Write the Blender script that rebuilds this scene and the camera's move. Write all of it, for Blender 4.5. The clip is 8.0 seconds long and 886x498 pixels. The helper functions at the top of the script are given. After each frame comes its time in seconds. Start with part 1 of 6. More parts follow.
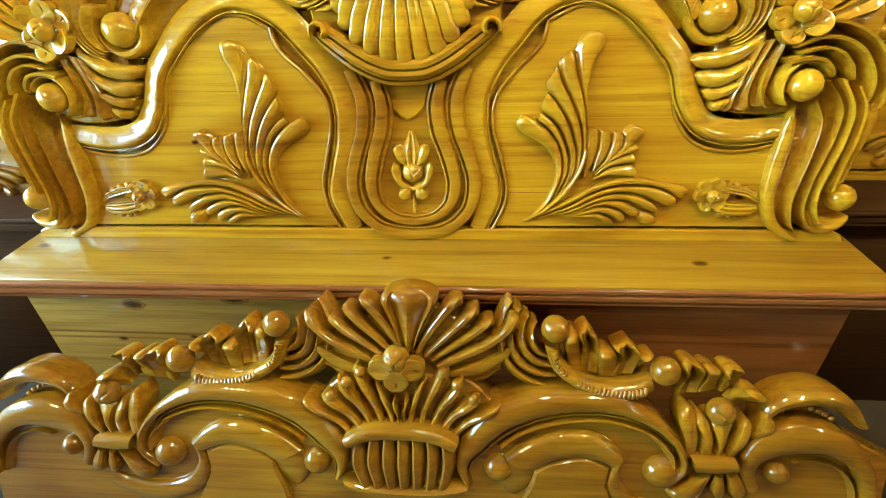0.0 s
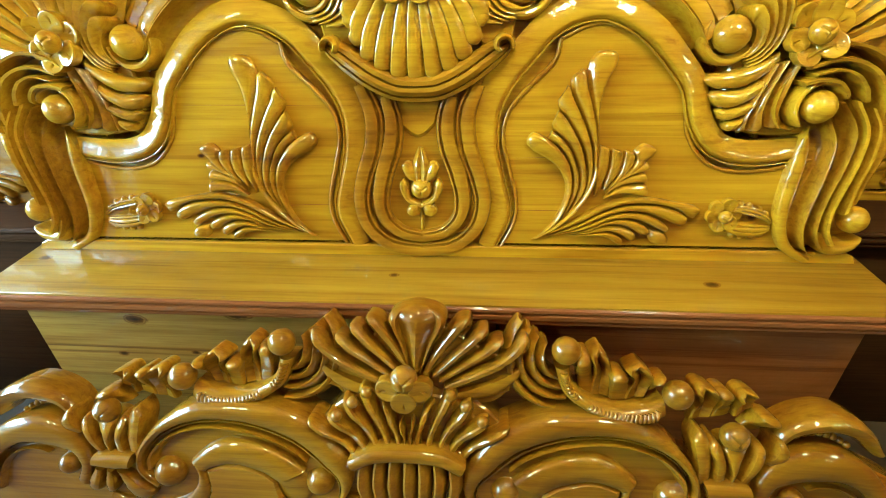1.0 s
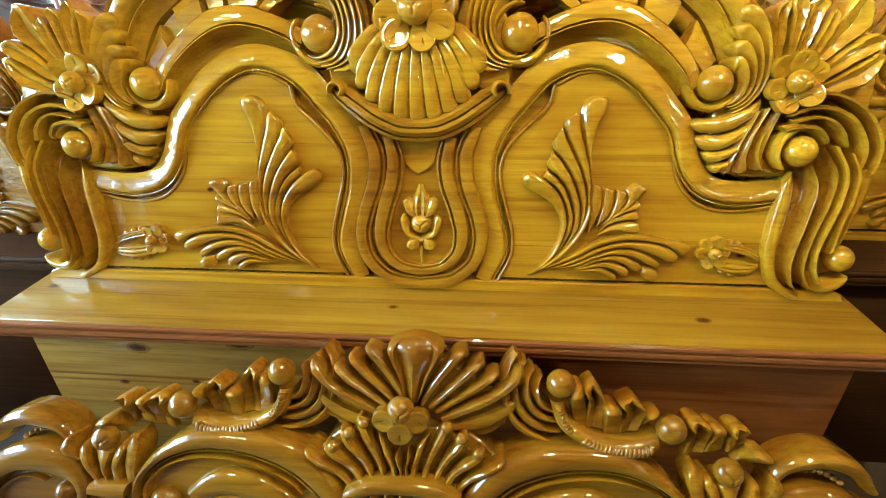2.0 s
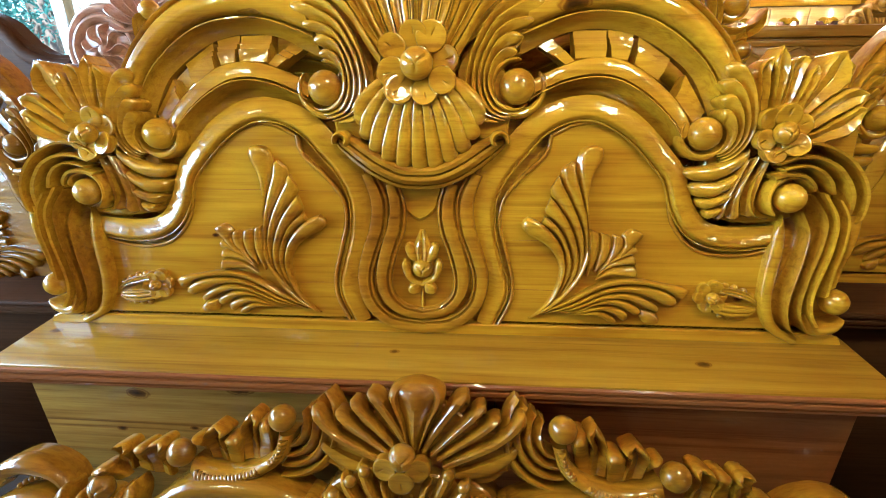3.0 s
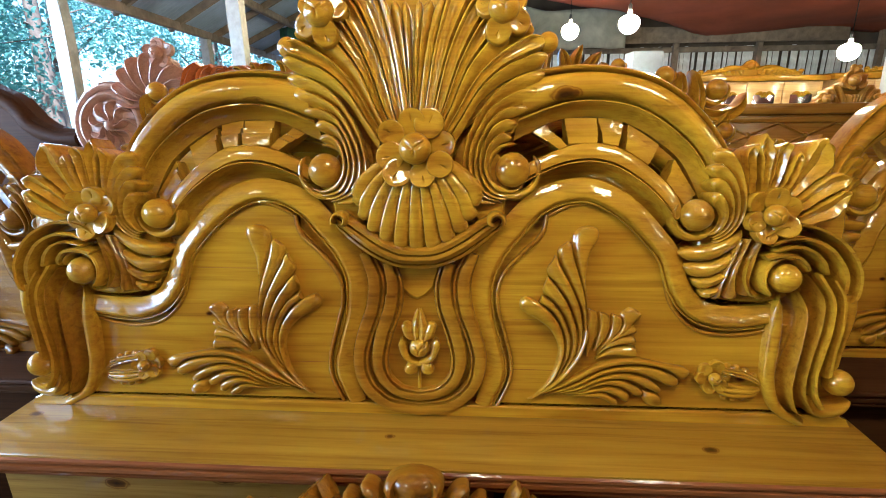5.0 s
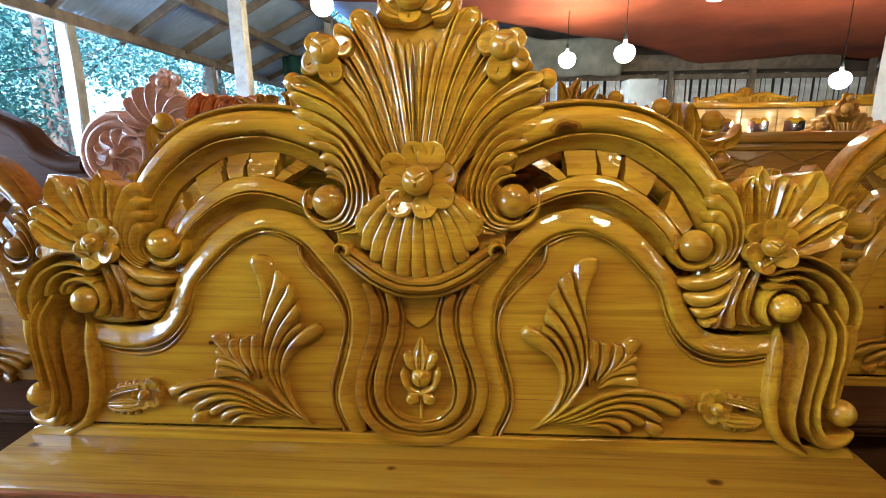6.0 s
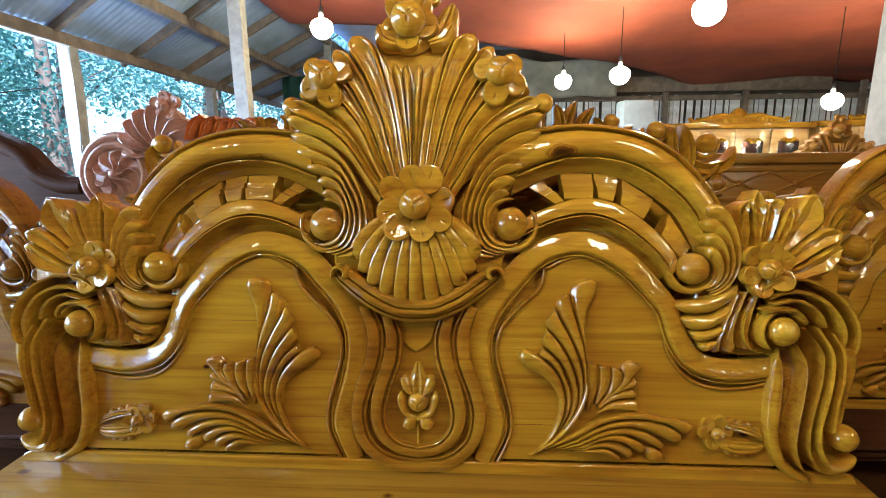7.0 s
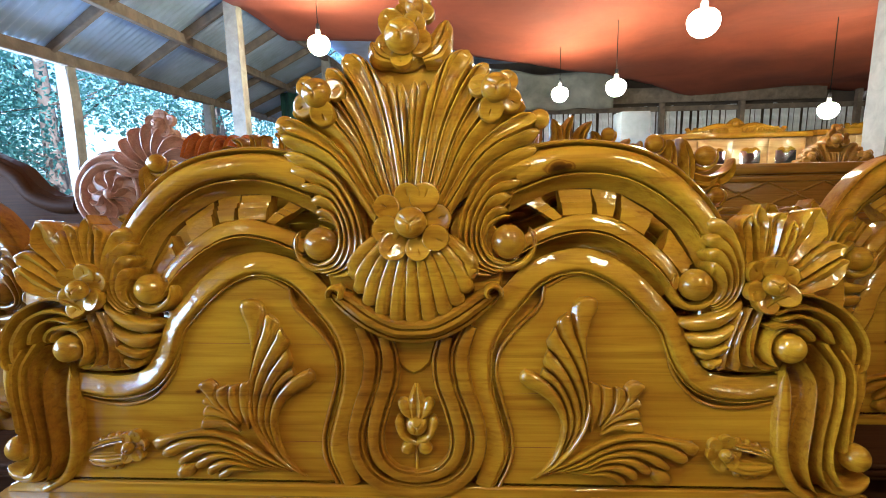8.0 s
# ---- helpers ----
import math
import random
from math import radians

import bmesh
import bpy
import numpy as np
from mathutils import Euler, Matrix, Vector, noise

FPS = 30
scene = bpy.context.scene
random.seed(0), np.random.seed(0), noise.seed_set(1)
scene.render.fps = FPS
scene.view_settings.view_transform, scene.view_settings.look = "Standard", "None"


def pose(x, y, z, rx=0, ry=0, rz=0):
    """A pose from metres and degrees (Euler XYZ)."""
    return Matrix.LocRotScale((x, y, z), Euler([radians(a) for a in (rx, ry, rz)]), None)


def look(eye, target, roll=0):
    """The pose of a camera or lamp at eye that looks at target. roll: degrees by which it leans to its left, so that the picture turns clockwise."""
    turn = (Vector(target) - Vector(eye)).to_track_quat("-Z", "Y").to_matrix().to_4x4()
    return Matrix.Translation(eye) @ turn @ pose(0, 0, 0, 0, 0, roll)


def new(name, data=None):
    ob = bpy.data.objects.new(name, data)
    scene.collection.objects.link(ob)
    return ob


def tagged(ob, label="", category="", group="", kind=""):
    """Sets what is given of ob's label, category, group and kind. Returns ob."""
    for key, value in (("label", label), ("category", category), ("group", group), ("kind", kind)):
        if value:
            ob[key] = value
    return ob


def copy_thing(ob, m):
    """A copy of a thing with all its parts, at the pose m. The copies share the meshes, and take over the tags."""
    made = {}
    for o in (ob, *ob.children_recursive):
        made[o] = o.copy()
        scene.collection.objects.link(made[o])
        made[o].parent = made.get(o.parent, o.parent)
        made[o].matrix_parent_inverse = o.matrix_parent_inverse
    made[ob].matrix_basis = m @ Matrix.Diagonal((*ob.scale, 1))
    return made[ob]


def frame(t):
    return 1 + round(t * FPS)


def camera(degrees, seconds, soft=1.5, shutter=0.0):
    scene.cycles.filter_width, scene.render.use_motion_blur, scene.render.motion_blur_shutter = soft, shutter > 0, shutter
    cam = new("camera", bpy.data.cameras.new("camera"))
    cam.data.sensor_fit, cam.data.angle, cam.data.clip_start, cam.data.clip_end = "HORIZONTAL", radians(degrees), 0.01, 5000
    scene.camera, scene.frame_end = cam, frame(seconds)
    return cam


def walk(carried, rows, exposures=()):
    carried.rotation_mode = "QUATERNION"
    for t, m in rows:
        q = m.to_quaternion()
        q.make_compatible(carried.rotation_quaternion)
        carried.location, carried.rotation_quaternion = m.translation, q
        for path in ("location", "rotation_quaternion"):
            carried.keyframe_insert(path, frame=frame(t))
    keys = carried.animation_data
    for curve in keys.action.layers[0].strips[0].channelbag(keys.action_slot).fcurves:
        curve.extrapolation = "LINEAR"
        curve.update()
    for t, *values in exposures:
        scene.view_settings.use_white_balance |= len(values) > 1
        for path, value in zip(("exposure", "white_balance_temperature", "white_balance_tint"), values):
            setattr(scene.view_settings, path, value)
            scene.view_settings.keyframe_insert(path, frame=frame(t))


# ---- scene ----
cam = camera(84.0, 8.0, soft=1.0)
PATH = [
    (0, (0.149, -0.967, 1.34), (-0.004, 0.707, 0.257), -2.39),
    (0.5, (0.128, -0.95, 1.35), (-0.024, 0.739, 0.291), -2.33),
    (1, (0.126, -0.946, 1.349), (-0.02, 0.748, 0.295), -1.59),
    (1.5, (0.133, -0.96, 1.354), (-0.017, 0.764, 0.352), -0.93),
    (3, (0.129, -0.985, 1.384), (-0.02, 0.845, 0.592), -0.85),
    (3.5, (0.126, -0.982, 1.39), (-0.015, 0.877, 0.665), -0.71),
    (4, (0.126, -0.974, 1.397), (-0.004, 0.907, 0.729), -0.56),
    (4.5, (0.124, -0.968, 1.409), (-0.005, 0.932, 0.797), -0.64),
    (6, (0.116, -0.975, 1.439), (-0.009, 0.964, 0.965), -0.59),
    (6.5, (0.115, -0.981, 1.443), (-0.008, 0.969, 1.015), -0.63),
    (7, (0.117, -0.972, 1.449), (0.0, 0.983, 1.047), -0.55),
    (7.5, (0.12, -0.958, 1.453), (0.002, 1.003, 1.078), -0.93),
    (8, (0.122, -0.948, 1.458), (0.006, 1.017, 1.105), -1.29),
]
walk(cam, [(t, look(eye, target, roll)) for t, eye, target, roll in PATH], [(0.0, 3.18, 5000, -28), (2.0, 2.92, 5000, -16), (3.5, 2.62, 5000, 0), (8.0, 2.05, 5000, 8)])

# ---------------- world, sun and lamps ----------------
world = bpy.data.worlds.new("daylight")
scene.world = world
world.use_nodes = True
wn = world.node_tree
sky = wn.nodes.new("ShaderNodeTexSky")
sky.sky_type, sky.sun_disc = "NISHITA", False
sky.ozone_density = 5.0
sky.sun_elevation, sky.sun_rotation = radians(53), radians(144)
wn.nodes["Background"].inputs["Strength"].default_value = 0.10
wn.links.new(sky.outputs["Color"], wn.nodes["Background"].inputs["Color"])

sun = new("sun", bpy.data.lights.new("sun", "SUN"))
sun.data.energy, sun.data.angle, sun.data.color = 4.4, radians(0.5), (1.0, 0.98, 0.94)
sun.matrix_world = look((16, -22, 36), (0, 0, 0))

# daylight that enters by the open side of the shed
day = new("daylight_opening", bpy.data.lights.new("daylight_opening", "AREA"))
day.data.shape, day.data.size, day.data.size_y = "RECTANGLE", 5.6, 1.1
day.data.energy, day.data.color = 82.0, (0.72, 0.85, 1.0)
day.matrix_world = look((-3.35, 0.40, 1.76), (0.0, 0.3, 1.45))


# ---------------- materials ----------------
def material(name):
    m = bpy.data.materials.new(name)
    m.use_nodes = True
    return m, m.node_tree, m.node_tree.nodes["Principled BSDF"]


def ramp(nt, source, stops):
    r = nt.nodes.new("ShaderNodeValToRGB")
    while len(r.color_ramp.elements) < len(stops):
        r.color_ramp.elements.new(0.5)
    for e, (p, c) in zip(r.color_ramp.elements, stops):
        e.position, e.color = p, (*c, 1)
    nt.links.new(source, r.inputs["Fac"])
    return r.outputs["Color"]


def mixed(nt, a, b, fac, mode="MIX"):
    m = nt.nodes.new("ShaderNodeMix")
    m.data_type, m.blend_type = "RGBA", mode
    for key, v in (("Factor", fac), ("A", a), ("B", b)):
        s = [i for i in m.inputs if i.name == key and (i.type == "RGBA" or key == "Factor" and i.type == "VALUE")][0]
        if hasattr(v, "links"):
            nt.links.new(v, s)
        else:
            s.default_value = v
    return [o for o in m.outputs if o.type == "RGBA"][0]


def noise_at(nt, scale, stretch=(1, 1, 1), detail=4.0, rough=0.55, distort=0.0, coords="Object"):
    tc = nt.nodes.new("ShaderNodeTexCoord")
    mp = nt.nodes.new("ShaderNodeMapping")
    mp.inputs["Scale"].default_value = stretch
    n = nt.nodes.new("ShaderNodeTexNoise")
    n.inputs["Scale"].default_value, n.inputs["Detail"].default_value = scale, detail
    n.inputs["Roughness"].default_value, n.inputs["Distortion"].default_value = rough, distort
    nt.links.new(tc.outputs[coords], mp.inputs["Vector"])
    nt.links.new(mp.outputs["Vector"], n.inputs["Vector"])
    return n.outputs["Fac"]


def bumped(nt, b, height, strength, distance):
    bp = nt.nodes.new("ShaderNodeBump")
    bp.inputs["Strength"].default_value, bp.inputs["Distance"].default_value = strength, distance
    nt.links.new(height, bp.inputs["Height"])
    nt.links.new(bp.outputs["Normal"], b.inputs["Normal"])
    return bp


def wood(name, dark, mid, light, rough=0.4, coat=0.9, coat_rough=0.07, grain=(0.55, 26, 26), wave=0.5, knots=(), relief=1.0, gloss=0.08, streak=0.0):
    """Timber with streaks along x, slow shifts of tone from plank to plank, knots (x, y, z, radius), and a clear varnish."""
    m, nt, b = material(name)
    fine = noise_at(nt, 5.0, grain, 9, 0.66, 0.5)
    slow = noise_at(nt, 1.5, (0.8, 3.0, 3.0), 4, 0.55, 0.8)
    col = ramp(nt, fine, [(0.25, dark), (0.47, mid), (0.8, light)])
    tone = ramp(nt, slow, [(0.30, (0.55, 0.40, 0.28)), (0.43, (0.84, 0.74, 0.64)), (0.54, (1, 1, 1)), (0.72, (1.13, 1.18, 1.0))])
    col = mixed(nt, col, tone, wave, "MULTIPLY")
    ring = nt.nodes.new("ShaderNodeMath")
    ring.operation = "MULTIPLY"
    ring.inputs[1].default_value = 46.0
    nt.links.new(noise_at(nt, 1.1, (0.5, 2.4, 2.4), 2, 0.4, 0.4), ring.inputs[0])
    sine = nt.nodes.new("ShaderNodeMath")
    sine.operation = "SINE"
    nt.links.new(ring.outputs[0], sine.inputs[0])
    rings = ramp(nt, sine.outputs[0], [(0.0, (1.06, 1.06, 1.04)), (0.55, (1, 1, 1)), (0.85, (0.80, 0.72, 0.62)), (1.0, (0.68, 0.56, 0.46))])
    col = mixed(nt, col, rings, 0.4, "MULTIPLY")
    if streak:
        lines = noise_at(nt, 3.1, (0.22, 17, 17), 5, 0.6, 0.7)
        col = mixed(nt, col, ramp(nt, lines, [(0.31, (0.30, 0.18, 0.10)), (0.38, (0.66, 0.52, 0.40)), (0.44, (1, 1, 1))]), streak, "MULTIPLY")
    tc = nt.nodes.new("ShaderNodeTexCoord")
    wobble = nt.nodes.new("ShaderNodeTexNoise")
    wobble.inputs["Scale"].default_value = 30.0
    nt.links.new(tc.outputs["Object"], wobble.inputs["Vector"])
    for x, y, z, r in knots:
        off = nt.nodes.new("ShaderNodeVectorMath")
        off.operation = "SUBTRACT"
        off.inputs[1].default_value = (x, y, z)
        nt.links.new(tc.outputs["Object"], off.inputs[0])
        sq = nt.nodes.new("ShaderNodeVectorMath")
        sq.operation = "MULTIPLY"
        sq.inputs[1].default_value = (0.55 / r, 1.0 / r, 1.0 / r)
        nt.links.new(off.outputs[0], sq.inputs[0])
        ln = nt.nodes.new("ShaderNodeVectorMath")
        ln.operation = "LENGTH"
        nt.links.new(sq.outputs[0], ln.inputs[0])
        add = nt.nodes.new("ShaderNodeMath")
        add.operation = "MULTIPLY_ADD"
        nt.links.new(wobble.outputs["Fac"], add.inputs[0])
        add.inputs[1].default_value = 0.7
        nt.links.new(ln.outputs["Value"], add.inputs[2])
        k = ramp(nt, add.outputs[0], [(0.45, (0.10, 0.06, 0.05)), (0.75, (0.36, 0.24, 0.17)), (0.85, (0.8, 0.7, 0.6)), (0.92, (0.55, 0.42, 0.34)), (1.0, (1, 1, 1))])
        col = mixed(nt, col, k, 1.0, "MULTIPLY")
    nt.links.new(col, b.inputs["Base Color"])
    b.inputs["Roughness"].default_value = rough
    b.inputs["Specular IOR Level"].default_value = gloss
    b.inputs["Coat Weight"].default_value, b.inputs["Coat Roughness"].default_value = coat, coat_rough
    b.inputs["Coat IOR"].default_value = 1.56
    wob = noise_at(nt, 55.0, (0.6, 1, 1), 3, 0.55)
    broad = noise_at(nt, 11.0, (0.8, 1, 1), 1, 0.4)
    first_bump = bumped(nt, b, broad, 0.35 * relief, 0.010)
    second = bumped(nt, b, wob, 0.26 * relief, 0.004)
    nt.links.new(first_bump.outputs["Normal"], second.inputs["Normal"])
    nt.links.new(second.outputs["Normal"], b.inputs["Coat Normal"])
    return m


def plain(name, color, rough=0.6, metal=0.0, vary=0.25, scale=6.0, bump=0.15):
    m, nt, b = material(name)
    n = noise_at(nt, scale, (1, 1, 1), 6, 0.6, 0.4)
    lo = tuple(c * (1 - vary) for c in color)
    hi = tuple(min(1, c * (1 + vary)) for c in color)
    nt.links.new(ramp(nt, n, [(0.3, lo), (0.7, hi)]), b.inputs["Base Color"])
    b.inputs["Roughness"].default_value, b.inputs["Metallic"].default_value = rough, metal
    bumped(nt, b, noise_at(nt, scale * 6, (1, 1, 1), 4, 0.6), bump, 0.004)
    return m


GOLD = wood("varnished_gamari_wood", (0.2679, 0.1162, 0.004122), (0.426, 0.2227, 0.005497), (0.5497, 0.3166, 0.008244), streak=0.35, rough=0.4, coat=1.0, coat_rough=0.045, wave=0.9, relief=1.4, gloss=0.06, grain=(0.4, 15, 15),
            knots=((-0.335, -0.04, 0.683, 0.03), (0.308, -0.04, 0.695, 0.03), (-0.485, 0.0, 0.226, 0.008), (0.225, -0.02, 0.575, 0.016), (0.70, 0.0, 0.10, 0.012)))
SHELF = wood("varnished_shelf_plank", (0.1639, 0.0715, 0.003643), (0.2672, 0.1385, 0.007286), (0.3583, 0.2067, 0.01458), streak=0.5, coat=0.4, coat_rough=0.12, relief=0.8, grain=(0.35, 9, 9),
             knots=((-0.055, -0.09, 0.744, 0.013), (0.60, -0.10, 0.744, 0.016), (0.15, -0.16, 0.744, 0.006), (-0.88, -0.05, 0.744, 0.016)))
PINE = wood("pale_pine_plank", (0.1035, 0.04481, 0.006895), (0.2277, 0.117, 0.0193), (0.3309, 0.1866, 0.03724), streak=0.75, coat=0.25, coat_rough=0.2, grain=(0.5, 12, 12),
            knots=((-0.635, -0.15, 0.655, 0.026), (-0.39, -0.15, 0.675, 0.03), (-0.70, -0.15, 0.55, 0.012), (-0.52, -0.15, 0.56, 0.01)))
REDDISH = wood("dark_red_brown_plank", (0.1276, 0.04123, 0.01126), (0.2177, 0.07213, 0.01878), (0.3192, 0.1168, 0.03003), streak=0.6, grain=(0.5, 8, 8), coat=0.5, coat_rough=0.1)
# brown of the plain bed back; on the box copies it stands in for shade
UMBER = wood("brown_bare_and_shade_wood", (0.03226, 0.0126, 0.004032), (0.05242, 0.02117, 0.006854), (0.07459, 0.03226, 0.01058), rough=0.7, coat=0.04, coat_rough=0.3)
ROSY = wood("pinkish_brown_wood", (0.35, 0.1925, 0.1313), (0.5075, 0.294, 0.2013), (0.63, 0.385, 0.2712), rough=0.4, coat=0.8, coat_rough=0.14)
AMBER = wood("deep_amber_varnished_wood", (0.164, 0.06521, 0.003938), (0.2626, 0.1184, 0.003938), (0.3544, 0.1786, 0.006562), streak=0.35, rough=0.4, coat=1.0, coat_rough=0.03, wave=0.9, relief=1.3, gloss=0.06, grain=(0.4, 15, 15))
# darker, redder copy of the gold wood; carries shade in hollows and garland
RUSSET = wood("red_brown_and_shade_wood", (0.1892, 0.0728, 0.003311), (0.3264, 0.1495, 0.004257), (0.4446, 0.2342, 0.006149), streak=0.35, rough=0.4, coat=1.0, coat_rough=0.04, wave=0.9, relief=1.4, gloss=0.06, grain=(0.4, 15, 15))
TAWNY = wood("tawny_brown_wood", (0.20, 0.085, 0.010), (0.33, 0.155, 0.016), (0.44, 0.225, 0.026), coat=0.5, coat_rough=0.2)
ORANGE = wood("orange_stained_wood", (0.35, 0.0875, 0.0105), (0.525, 0.1488, 0.021), (0.665, 0.2275, 0.035))


# ---------------- carving tools: u across the board, v up it, h out of it ----------------
HALF = [(-1, 0.0), (-1, 0.3), (-0.93, 0.52), (-0.75, 0.75), (-0.4, 0.95), (0, 1.0), (0.4, 0.95), (0.75, 0.75), (0.93, 0.52), (1, 0.3), (1, 0.0)]
ROLL = [(-1, 0.0), (-1, 0.55), (-0.86, 0.62), (-0.8, 0.5), (-0.62, 0.78), (-0.3, 0.97), (0.05, 1.0), (0.4, 0.9), (0.66, 0.66), (0.74, 0.42), (0.9, 0.46), (1, 0.36), (1, 0.0)]
SCOOP = [(-1, 0.0), (-1, 0.35), (-0.7, 0.28), (-0.2, 0.42), (0.3, 0.72), (0.68, 1.0), (0.86, 0.98), (1, 0.7), (1, 0.0)]
BLADE = [(-1, 0.0), (-1, 0.45), (-0.85, 0.62), (-0.4, 0.95), (-0.1, 0.82), (0, 0.6), (0.1, 0.82), (0.4, 0.95), (0.85, 0.62), (1, 0.45), (1, 0.0)]
TRIPLE = [(-1, 0.0), (-1, 0.5), (-0.9, 0.68), (-0.66, 0.72), (-0.56, 0.4), (-0.46, 0.8), (-0.2, 0.95), (0.08, 0.9), (0.18, 0.55), (0.28, 0.95), (0.55, 1.0), (0.8, 0.85), (0.95, 0.6), (1, 0.3), (1, 0.0)]
PETAL = [(-1, 0.0), (-1, 0.15), (-0.82, 0.62), (-0.4, 0.97), (-0.08, 0.95), (0, 0.78), (0.08, 0.95), (0.4, 0.97), (0.82, 0.62), (1, 0.15), (1, 0.0)]
FLAT = [(-1, 0.0), (-1, 0.8), (-0.94, 1.0), (0, 1.0), (0.94, 1.0), (1, 0.8), (1, 0.0)]


LOBE = [(-1, 0.0), (-1, 0.34), (-0.95, 0.62), (-0.84, 0.88), (-0.5, 1.0), (0.1, 0.97), (0.55, 0.84), (0.82, 0.58), (0.95, 0.38), (1, 0.34), (1, 0.0)]
FACE = [(-1, 0.0), (-1, 0.30), (-0.9, 0.58), (-0.76, 0.90), (-0.4, 1.0), (0.1, 0.97), (0.38, 0.88), (0.56, 0.46), (0.60, 0.46), (0.70, 0.80), (0.88, 0.74), (0.97, 0.50), (1, 0.30), (1, 0.0)]
TRIBAND = [(-1, 0.0), (-1, 0.45), (-0.9, 0.7), (-0.66, 0.80), (-0.58, 0.66), (-0.5, 0.84), (-0.2, 0.97), (0.06, 0.94), (0.15, 0.8), (0.25, 0.97), (0.55, 1.0), (0.8, 0.88), (0.95, 0.6), (1, 0.3), (1, 0.0)]
SHALLOW = [(-1, 0.0), (-1, 0.76), (-0.92, 0.82), (-0.7, 0.92), (-0.3, 1.0), (0.1, 0.99), (0.5, 0.95), (0.86, 0.85), (1, 0.76), (1, 0.0)]
RAISED = [(-1, 0.0), (-1, 0.3), (-0.93, 0.58), (-0.72, 0.85), (-0.3, 1.0), (0.1, 0.98), (0.55, 0.84), (0.88, 0.56), (1, 0.28), (1, 0.0)]
PLATE = [(-1, 0.0), (-1, 0.58), (-0.96, 0.74), (-0.86, 0.86), (-0.6, 0.96), (-0.2, 1.0), (0.3, 0.97), (0.8, 0.88), (0.93, 0.80), (1, 0.62), (1, 0.0)]
HOOD = [(-1, 0.0), (-1, 0.58), (-0.94, 0.80), (-0.80, 0.96), (-0.5, 1.0), (0.0, 0.97), (0.45, 0.88), (0.8, 0.74), (0.95, 0.62), (1, 0.50), (1, 0.0)]
RAIL = [(-1, 0.0), (-1, 0.50), (-0.97, 0.68), (-0.90, 0.76), (-0.84, 0.72), (-0.79, 0.36), (-0.77, 0.36), (-0.66, 0.78), (-0.45, 0.95), (-0.1, 1.0), (0.16, 0.92), (0.27, 0.80), (0.35, 0.42), (0.37, 0.42), (0.41, 0.68), (0.47, 0.68), (0.53, 0.40), (0.75, 0.18), (1, 0.06), (1, 0.0)]
ARCHBAND = [(-1, 0.0), (-1, 0.50), (-0.97, 0.74), (-0.88, 0.80), (-0.4, 0.84), (-0.10, 0.84), (-0.01, 0.52), (0.01, 0.52), (0.05, 0.98), (0.11, 1.0), (0.16, 0.86), (0.3, 0.42), (0.6, 0.18), (1, 0.06), (1.4, 0.04), (1.4, 0.0)]
BORDER = [(-1, 0.0), (-1, 0.50), (-0.97, 0.58), (-0.91, 0.56), (-0.86, 0.26), (-0.83, 0.26), (-0.72, 0.60), (-0.60, 0.92), (-0.52, 0.99), (-0.40, 1.0), (-0.1, 0.93), (0.4, 0.72), (0.8, 0.50), (1, 0.32), (1, 0.0)]
STAIR = [(-1, 0.0), (-1, 0.3), (-0.42, 0.42), (-0.38, 0.66), (0.0, 0.72), (0.05, 0.95), (0.9, 1.0), (1, 0.9), (1, 0.0)]
CHANNEL = [(-1, 0.0), (-1, 0.20), (-0.96, 0.62), (-0.84, 0.95), (-0.68, 1.0), (-0.54, 0.86), (-0.47, 0.58), (-0.15, 0.48), (0.25, 0.52), (0.52, 0.66), (0.6, 0.90), (0.76, 0.98), (0.92, 0.70), (1, 0.20), (1, 0.0)]
FLUTED = [(-1, 0.0), (-1, 0.24), (-0.95, 0.66), (-0.86, 0.93), (-0.68, 1.0), (-0.3, 0.93), (0.1, 0.79), (0.45, 0.58), (0.72, 0.36), (0.9, 0.24), (1, 0.20), (1, 0.0)]
CUPLEAF = [(-1, 0.0), (-1, 0.45), (-0.9, 0.82), (-0.72, 0.96), (-0.35, 0.72), (-0.08, 0.50), (0.0, 0.42), (0.08, 0.50), (0.4, 0.70), (0.75, 0.92), (0.92, 0.76), (1, 0.45), (1, 0.0)]
FANLEAF = [(-1, 0.0), (-1, 0.25), (-0.95, 0.66), (-0.82, 0.94), (-0.70, 0.90), (-0.62, 0.58), (-0.5, 0.66), (-0.2, 0.92), (0, 1.0), (0.2, 0.92), (0.5, 0.66), (0.62, 0.58), (0.70, 0.90), (0.82, 0.94), (0.95, 0.66), (1, 0.25), (1, 0.0)]
CSCROLL = [(-1, 0.0), (-1, 0.40), (-0.96, 0.62), (-0.84, 0.82), (-0.5, 0.97), (-0.1, 1.0), (0.32, 0.93), (0.52, 0.84), (0.66, 0.34), (0.70, 0.34), (0.78, 0.72), (0.92, 0.68), (0.98, 0.50), (1, 0.2), (1, 0.0)]
STRAND = [(-1, 0.0), (-1, 0.16), (-0.90, 0.52), (-0.76, 0.92), (-0.52, 1.0), (0.0, 0.96), (0.24, 0.80), (0.42, 0.38), (0.58, 0.14), (0.85, 0.08), (1, 0.10), (1, 0.0)]
HOLLOW = [(-1, 0.0), (-1, 0.80), (-0.92, 1.0), (-0.82, 0.94), (-0.70, 0.52), (-0.25, 0.26), (0.35, 0.16), (0.85, 0.16), (1, 0.14), (1, 0.0)]


